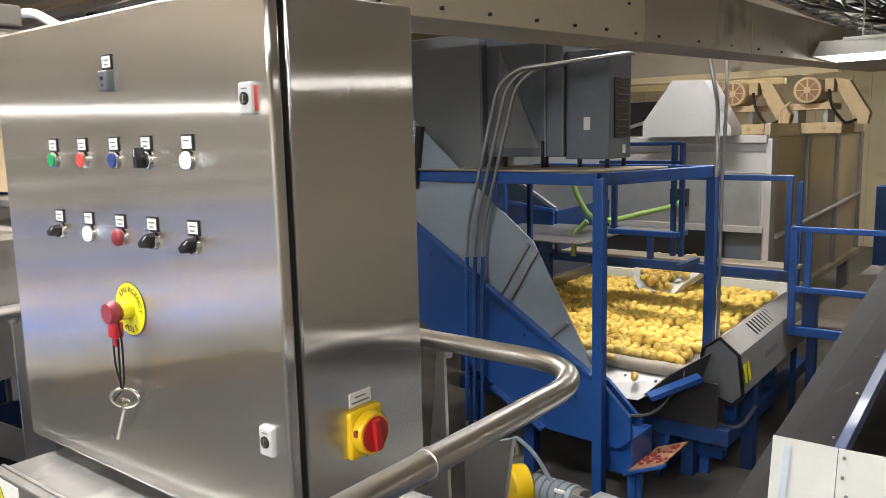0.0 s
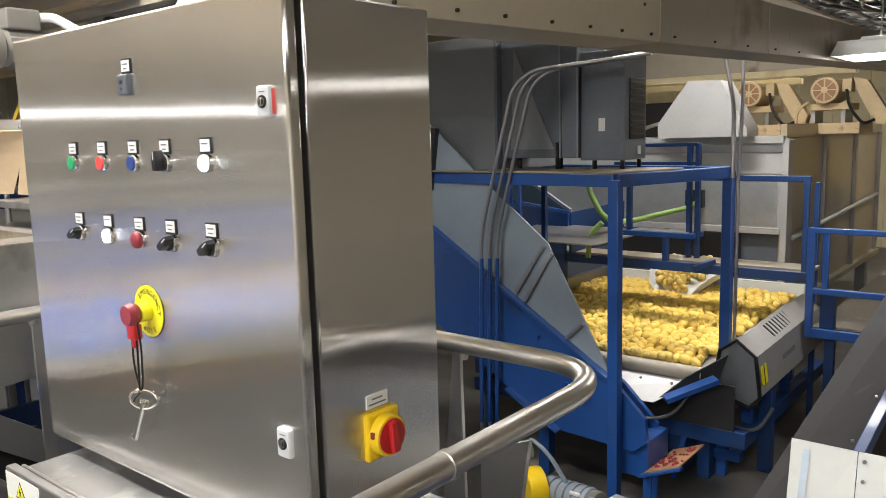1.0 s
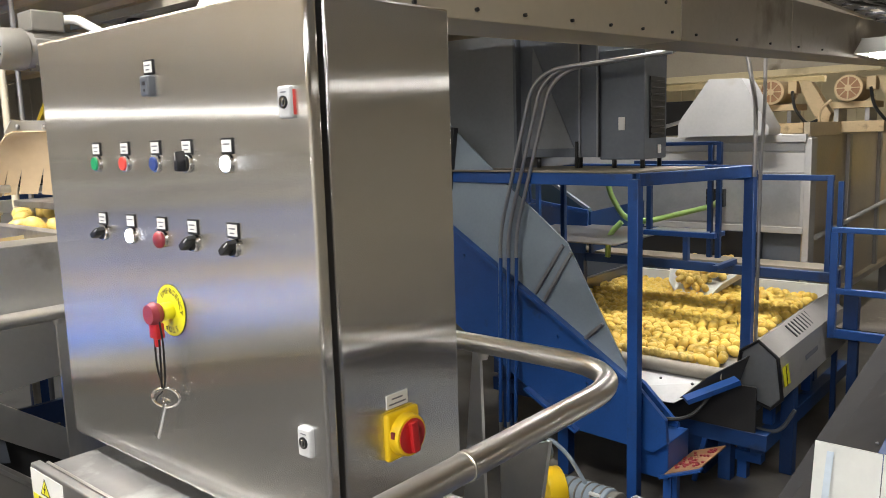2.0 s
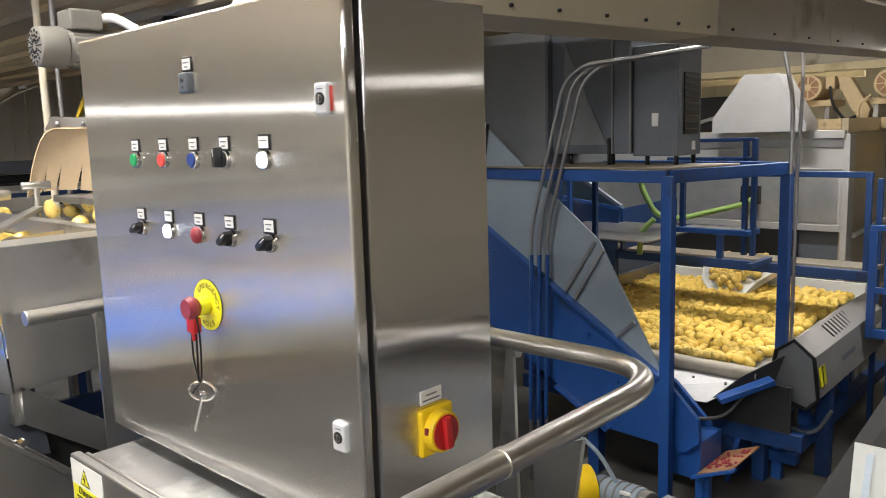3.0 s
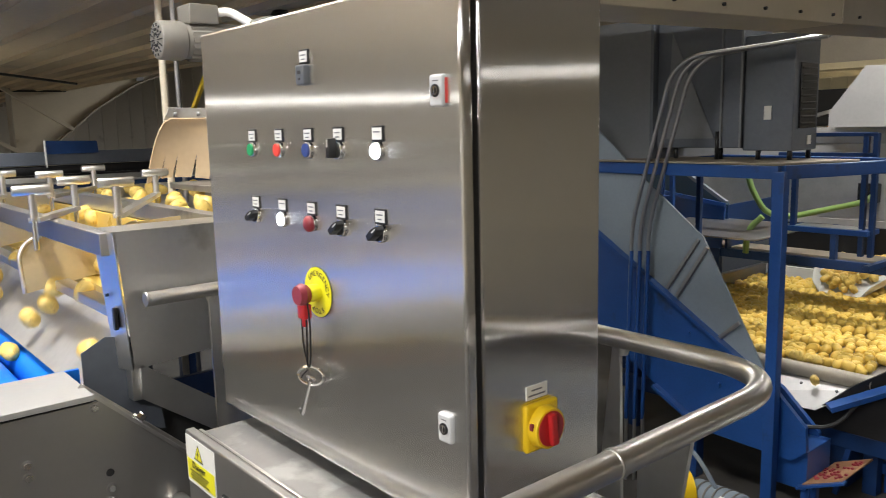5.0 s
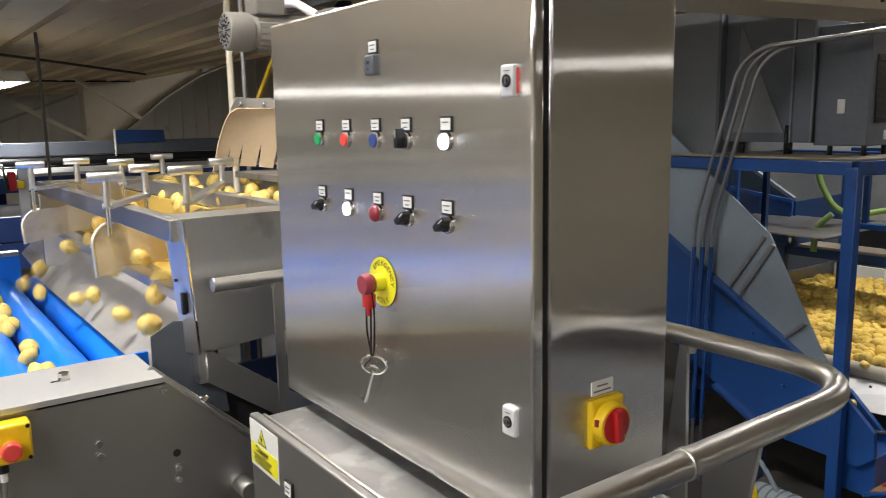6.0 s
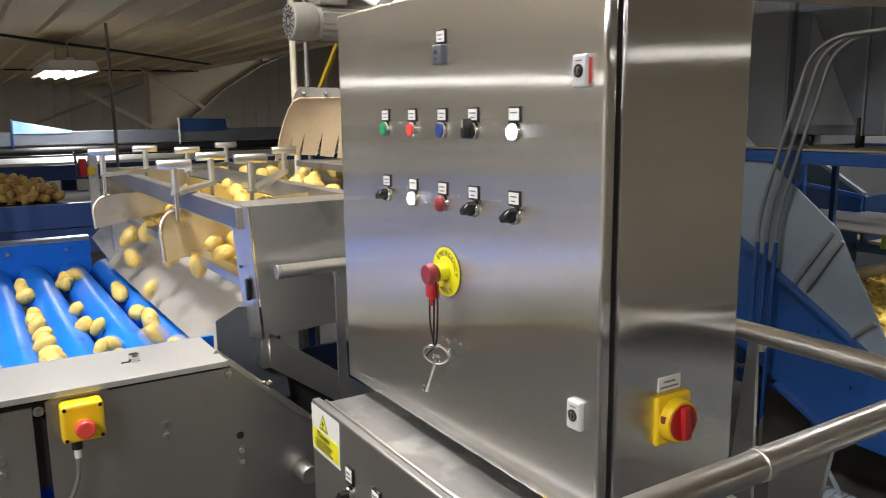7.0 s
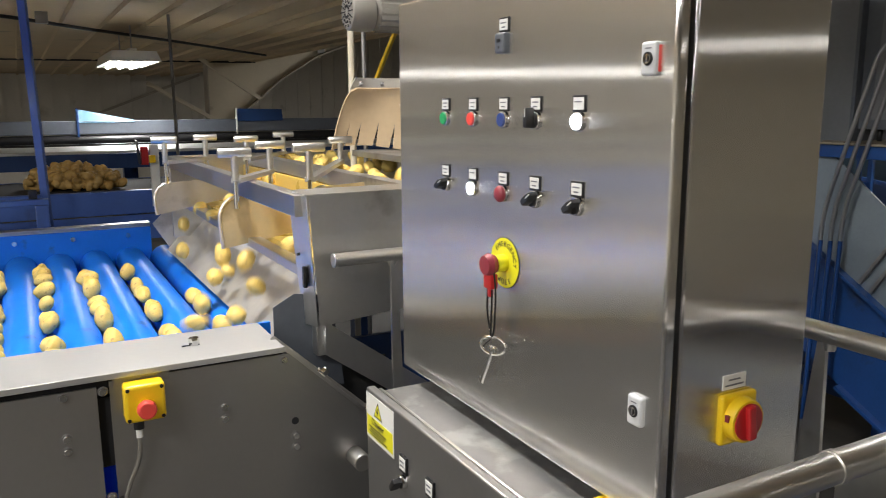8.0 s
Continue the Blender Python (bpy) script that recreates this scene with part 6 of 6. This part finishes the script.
def near_right():
    t = thing("dark_belt_conveyor", (0.15, 3, 0), "dark grey smooth inclined belt conveyor with blue edge angles", "conveyor")
    def left(y):
        return Vector((0.03, y, 0.927 + 0.1394 * (y - 1.898)))
    def right(y):
        return Vector((0.32, y, 1.14 + 0.12 * (y - 2.0)))
    part("belt", sheet([left(1.0), right(1.0), right(6.6), left(6.6)], 0.05), BELT, t)
    part("side", sheet([left(1.0), left(6.6), left(6.6) - Vector((0, 0, 0.4)), left(1.0) - Vector((0, 0, 0.4))], 0.02), BLUE_DEEP, t)
    part("edge_angle", beam(right(1.0) + Vector((0.02, 0, 0.005)), right(6.6) + Vector((0.02, 0, 0.005)), 0.035, 0.05), BLUE, t)
    for i in range(9):
        p = right(1.7 + i * 0.38)
        part("bolt", cyl(p + Vector((-0.02, 0, 0.0)), p + Vector((-0.022, 0, 0.008)), 0.005, n=8), STEEL_TUBE, t)
    for y in (1.3, 5.9):
        part("leg", box((0.05, y, 0), (0.11, y + 0.06, left(y).z - 0.03), 0.004), BLUE_DEEP, t)
        part("leg", box((0.31, y, 0), (0.37, y + 0.06, right(y).z - 0.03), 0.004), BLUE_DEEP, t)
    f = thing("water_flume", (1.0, 3.6, 0), "muddy water flume with floating scraps", "flume")
    part("water", box((0.40, 1.0, 0.88), (1.7, 7.0, 0.90)), MUD, f)
    part("wall", box((1.7, 1.0, 0), (1.74, 7.0, 1.1), 0.003), BLUE_DEEP, f)
    part("base", box((0.42, 1.05, 0), (1.7, 6.95, 0.88)), BLUE_DEEP, f)
    w = thing("white_guard_panel", (0.5, 1.15, 1.0), "scuffed white sheet-metal guard panel", "guard")
    part("panel", sheet([(0.35, 1.09, 1.20), (0.352, 1.134, 1.488), (0.485, 1.155, 1.480), (0.485, 1.10, 1.18)], -0.006), DIRTY_WHITE, w)
    part("panel", sheet([(0.487, 1.10, 1.18), (0.487, 1.155, 1.480), (0.80, 1.20, 1.470), (0.80, 1.14, 1.16)], -0.006), DIRTY_WHITE, w)
    for x, z in ((0.50, 1.463), (0.50, 1.42), (0.51, 1.38), (0.51, 1.34)):
        part("bolt", cyl((x, 1.15 - (1.46 - z) * 0.18, z), (x, 1.144 - (1.46 - z) * 0.18, z), 0.004, n=8), STEEL_DULL, w)
    part("stripe", sheet([(0.372, 1.090, 1.26), (0.378, 1.131, 1.47), (0.392, 1.133, 1.47), (0.386, 1.092, 1.26)], -0.001), SCUFF_BLUE, w, "blue paint scuff")
    part("post", box((0.6, 1.14, 0), (0.66, 1.20, 1.18), 0.004), STEEL_DULL, w)
    g = thing("yellow_disc_guard", (-1.3, 2.6, 0.2), "round yellow coupling guard", "guard")
    part("disc", cyl((-1.33, 2.56, 0.33), (-1.27, 2.64, 0.33), 0.125, n=40, bevel=0.01), YELLOW, g)
    part("stand", box((-1.36, 2.57, 0), (-1.26, 2.63, 0.22), 0.004), BLUE_DEEP, g)
    m = thing("small_gear_motor", (-1.05, 2.65, 0.2), "small grey gear motor on its side", "motor")
    part("body", cyl((-1.24, 2.66, 0.33), (-0.95, 2.60, 0.36), 0.075, n=28, bevel=0.01), BLUE_GREY, m)
    part("end_bell", cyl((-0.95, 2.60, 0.36), (-0.90, 2.59, 0.365), 0.068, n=28, bevel=0.008), MOTOR_GREY, m)
    for k in range(5):
        part("rib", cyl((-1.18 + 0.05 * k, 2.648 - 0.0103 * k, 0.335 + 0.005 * k), (-1.172 + 0.05 * k, 2.646 - 0.0103 * k, 0.336 + 0.005 * k), 0.081, n=28), MOTOR_GREY, m)
    part("base", box((-1.2, 2.55, 0), (-0.95, 2.72, 0.28), 0.006), BLUE_DEEP, m)
    part("tag", box((-1.05, 2.545, 0.40), (-0.99, 2.56, 0.415), 0.001), WHITE, m)
    part("cable", tube([(-1.1, 2.62, 0.40), (-1.2, 2.6, 0.56), (-1.35, 2.62, 0.62), (-1.32, 2.66, 0.48), (-1.5, 2.7, 0.45)], 0.011, 0.08, n=8), BLUE_GREY, m)
    p = thing("low_steel_cover", (-0.55, 2.4, 0), "low galvanised cover plate with a blue edge", "cover")
    part("plate", sheet([(-0.80, 2.30, 0.50), (-0.30, 2.22, 0.53), (-0.26, 2.4, 0.53), (-0.76, 2.48, 0.51)], 0.01), GALV, p)
    part("front", sheet([(-0.80, 2.295, 0.56), (-0.60, 2.262, 0.565), (-0.60, 2.262, 0.1), (-0.80, 2.295, 0.1)], 0.006), GALV, p)
    part("front", sheet([(-0.58, 2.258, 0.555), (-0.30, 2.215, 0.545), (-0.30, 2.215, 0.1), (-0.58, 2.258, 0.1)], 0.006), PALE_BLUE, p)
    for x in (-0.77, -0.63, -0.55):
        part("bolt", cyl((x, 2.29, 0.53), (x, 2.275 - (x + 0.77) * 0.15, 0.53), 0.007, n=8), STEEL_DULL, p)
    part("leg", box((-0.7, 2.33, 0), (-0.6, 2.43, 0.50), 0.004), BLUE_DEEP, p)
    # cable tray with loose cables overhead
    c = thing("cable_tray", (0.1, 5.0, 3.0), "dark overhead cable tray with tangled cables", "cable tray")
    rnd = random.Random(9)
    for x in (-0.75, 0.5):
        part("rail", box((x, 3.2, 3.02), (x + 0.04, 9.0, 3.08), 0.003), BLACK, c)
    for i in range(16):
        part("rung", box((-0.75, 3.4 + i * 0.35, 3.02), (0.54, 3.43 + i * 0.35, 3.04), 0.002), BLACK, c)
    for i in range(14):
        pts = [(rnd.uniform(-0.65, 0.45), y, 3.02 + rnd.uniform(-0.10, 0.07)) for y in (3.2, 4.2, 5.2, 6.4, 7.6, 9.0)]
        part("cable", tube(pts, rnd.uniform(0.010, 0.02), 0.3, n=8), BLACK, c)
    for y in (3.6, 6.2, 8.8):
        for x in (-0.73, 0.52):
            part("hanger", cyl((x, y, 3.06), (x, y, 5.19), 0.01, n=8), STEEL_DULL, c)


duct_beam()
far_roof()
tower()
air_unit()
elevator()
conduits()
sorting_bed()
bin_block()
walkways()
hopper_back()
near_right()

# ---- potatoes and what moves ----
SHAPES = []
for k in range(6):
    SHAPES.append(finish(knobbly(k + 3, 0.031), "potato", POTATO))


def potato(x, y, z, rnd, size=1.0, name="potato", label="washed yellow potato on the packing line", group="loose potatoes"):
    ob = new(name, rnd.choice(SHAPES))
    ob.matrix_basis = pose(x, y, z, rnd.uniform(-40, 40), rnd.uniform(-40, 40), rnd.uniform(0, 360)) @ Matrix.Scale(size, 4)
    return tagged(ob, label, "potato", group)


def heap():
    """Potatoes lying on the cross conveyor."""
    rnd = random.Random(21)
    me = bmesh.new()
    for i in range(330):
        y = rnd.triangular(-0.72, -0.16, -0.50)
        h = 0.13 * max(0, 1 - ((y + 0.47) / 0.33) ** 2)
        x = rnd.uniform(-4.72, -4.32)
        z = 1.725 + rnd.random() * h * (1 - abs(x + 4.52) / 0.4)
        tmp = knobbly(rnd.randrange(20), 0.027)
        bmesh.ops.transform(tmp, matrix=pose(x, y, z, rnd.uniform(0, 360), rnd.uniform(0, 360), rnd.uniform(0, 360)), verts=tmp.verts)
        m2 = bpy.data.meshes.new("tmp")
        tmp.to_mesh(m2)
        tmp.free()
        me.from_mesh(m2)
        bpy.data.meshes.remove(m2)
    single("potato_heap", me, RUSSET, "heap of yellow-brown potatoes on a blue conveyor", "potatoes", "", "stuff")


ROWS = []
BED_PITCH, BED_SPEED = 0.064, 0.008


def bed_rows():
    """The bed's potatoes in crosswise rows, each one rigid piece that creeps to the front."""
    rnd = random.Random(5)
    kinds = []
    for k in range(8):
        bm = bmesh.new()
        x = -2.56
        while x < -0.90:
            tmp = knobbly(rnd.randrange(30), rnd.uniform(0.030, 0.037))
            bmesh.ops.transform(tmp, matrix=pose(x + rnd.uniform(-0.012, 0.012), rnd.uniform(-0.025, 0.025), rnd.uniform(-0.006, 0.016),
                                rnd.uniform(-40, 40), rnd.uniform(-40, 40), rnd.uniform(0, 360)), verts=tmp.verts)
            m2 = bpy.data.meshes.new("tmp")
            tmp.to_mesh(m2)
            tmp.free()
            bm.from_mesh(m2)
            bpy.data.meshes.remove(m2)
            x += rnd.uniform(0.062, 0.075)
        kinds.append(finish(bm, "potato_row", GOLD))
    n = 32
    for i in range(n):
        ob = new("potato_row", kinds[i % 8])
        tagged(ob, "row of washed yellow potatoes lying on the sorting bed", "potatoes", "sorted potatoes", "stuff")
        ROWS.append((ob, 3.90 + i * BED_PITCH))


def bed_place(y):
    """Height of a potato's middle on the bed, and down the slide past its front edge."""
    if y > 3.80:
        return y, 0.735 + 0.030 * (y - 3.78) + 0.034
    return y, 0.735 + 0.034 - (3.80 - y) * 0.9


FALLS, FLOW = [], []
CHAIN_SPEED = 0.33
LANES = []


def loose():
    rnd = random.Random(8)
    pile = bmesh.new()
    for i in range(95):
        s = rnd.random()
        w = 0.13 + 0.17 * s
        tmp = knobbly(rnd.randrange(20), 0.030)
        at = (-1.75 + rnd.uniform(-w, w), 5.46 + 0.5 * s, 0.880 + 0.15 * s + rnd.uniform(0, 0.075))
        bmesh.ops.transform(tmp, matrix=pose(*at, rnd.uniform(0, 360), rnd.uniform(0, 360), rnd.uniform(0, 360)), verts=tmp.verts)
        m2 = bpy.data.meshes.new("tmp")
        tmp.to_mesh(m2)
        tmp.free()
        pile.from_mesh(m2)
        bpy.data.meshes.remove(m2)
    single("potato_pile", pile, POTATO, "washed yellow potatoes lying on a white spout", "potatoes", "", "stuff")
    # rows that lie on the rollers from the start, each one rigid piece
    pitch = (2 * LOOP_LEN + 2 * math.pi * LOOP_R) / ROLLER_COUNT
    for k in range(2, 14):
        bm = bmesh.new()
        for i in range(11):
            tmp = knobbly(rnd.randrange(30), rnd.uniform(0.028, 0.036))
            bmesh.ops.transform(tmp, matrix=pose(rnd.uniform(-2.95, -1.32), rnd.uniform(-0.008, 0.008), rnd.uniform(0, 0.01), rnd.uniform(-40, 40), rnd.uniform(-40, 40), rnd.uniform(0, 360)), verts=tmp.verts)
            m2 = bpy.data.meshes.new("tmp")
            tmp.to_mesh(m2)
            tmp.free()
            bm.from_mesh(m2)
            bpy.data.meshes.remove(m2)
        ob = new("potato_row", finish(bm, "potato_row", POTATO))
        tagged(ob, "row of washed yellow potatoes between blue rollers", "potatoes", "carried potatoes", "stuff")
        LANES.append((ob, LOOP_Y - (k + 0.5) * pitch))
    for i in range(26):
        FALLS.append((potato(-1.3, 3.7, 0.8, rnd, 0.85), -0.3 + i * 0.33 + rnd.uniform(-0.12, 0.12), rnd.uniform(-1.55, -1.06), rnd.uniform(0, 360)))
    for i in range(270):
        land = 3.2 + i * 0.0265 + rnd.uniform(-0.1, 0.1)
        x = rnd.uniform(-2.95, -1.32) if rnd.random() < 0.75 else rnd.uniform(-2.0, -1.3)
        FLOW.append((potato(x, 0.3, 1.8, rnd, rnd.uniform(0.84, 1.1)), land, x, rnd.uniform(0, 360), rnd.uniform(-0.05, 0.05)))


def motions():
    times = [i * 0.25 for i in range(33)]
    pitch = (2 * LOOP_LEN + 2 * math.pi * LOOP_R) / ROLLER_COUNT
    for i, ob in enumerate(ROLLERS):
        rows = []
        for t in times:
            y, z = loop_place(i * pitch + CHAIN_SPEED * t)
            rows.append((t, pose(0, y, z)))
        walk(ob, rows)
    for ob, y0 in ROWS:
        rows = []
        ph = y0 * 37.0
        for t in times:
            y, z = bed_place(y0 - BED_SPEED * t + 0.006 * math.sin(2.9 * t + ph))
            rows.append((t, pose(0.008 * math.sin(2.1 * t + 1.7 * ph), y, z + 0.004 * math.sin(5.3 * t + 2.3 * ph), 5 * math.sin(3.7 * t + ph), 0, 0)))
        walk(ob, rows)
    for ob, y0 in LANES:
        walk(ob, [(t, pose(0, max(y0 - CHAIN_SPEED * t, LOOP_Y - LOOP_LEN), 1.495)) for t in times])
    # single potatoes that drop from the bed over the slide into the elevator's boot
    for ob, t0, x, turn in FALLS:
        key = [(t0 - 0.6, 3.80, 0.80, 0), (t0, 3.74, 0.79, 60), (t0 + 0.15, 3.66, 0.72, 130), (t0 + 0.3, 3.56, 0.66, 200), (t0 + 0.45, 3.44, 0.58, 270), (t0 + 0.7, 3.36, 0.42, 330)]
        keyed(ob, key, x, turn, 3.84, 0.79, 3.36, 0.30)
    # potatoes fed over the sloping sheet on to the rollers, then carried along in the lanes between them
    for ob, land, x, turn, drift in FLOW:
        s0 = 0.10 + 0.24 * (turn / 360)
        lane = (math.floor((s0 - CHAIN_SPEED * land) / pitch) + 0.5) * pitch + CHAIN_SPEED * land
        y0 = LOOP_Y - lane
        key = [(land - 3.0, 1.15, 1.945, -140), (land - 1.1, 0.27, 1.945, -60), (land - 0.85, 0.16, 1.88, 0), (land - 0.66, 0.10, 1.80, 30), (land - 0.46, 0.03, 1.795, 70), (land - 0.30, -0.075, 1.765, 140), (land - 0.19, -0.125, 1.67, 210), (land - 0.09, -0.175, 1.59, 280), (land, y0, 1.495, 350)]
        for k in range(1, 21):
            y = y0 - CHAIN_SPEED * k * 0.25
            key.append((land + k * 0.25, max(y, LOOP_Y - LOOP_LEN), 1.495, 350))
        keyed(ob, key, x, turn, 0.70, 1.80, LOOP_Y - LOOP_LEN, 1.605, drift)


def keyed(ob, key, x, turn, ya, za, yb, zb, drift=0.0):
    """Keys a potato along (time, y, z, roll), cut to the clip's length and kept in order."""
    def state(t):
        if t <= key[0][0]:
            return key[0][1:]
        for a, b in zip(key, key[1:]):
            if t <= b[0]:
                s = (t - a[0]) / (b[0] - a[0])
                return tuple(p + (q - p) * s for p, q in zip(a[1:], b[1:]))
        return key[-1][1:]
    ts = sorted({0.0, 8.0} | {round(k[0], 2) for k in key if 0.05 < k[0] < 7.95})
    rows = []
    for t in ts:
        y, z, r = state(t)
        rows.append((t, pose(x + drift * (0.3 if y < -0.2 else 0), y, z, r, 0, 0) @ pose(0, 0, 0, turn, turn * 0.6, turn * 0.3)))
    walk(ob, rows)


heap()
bed_rows()
loose()
motions()
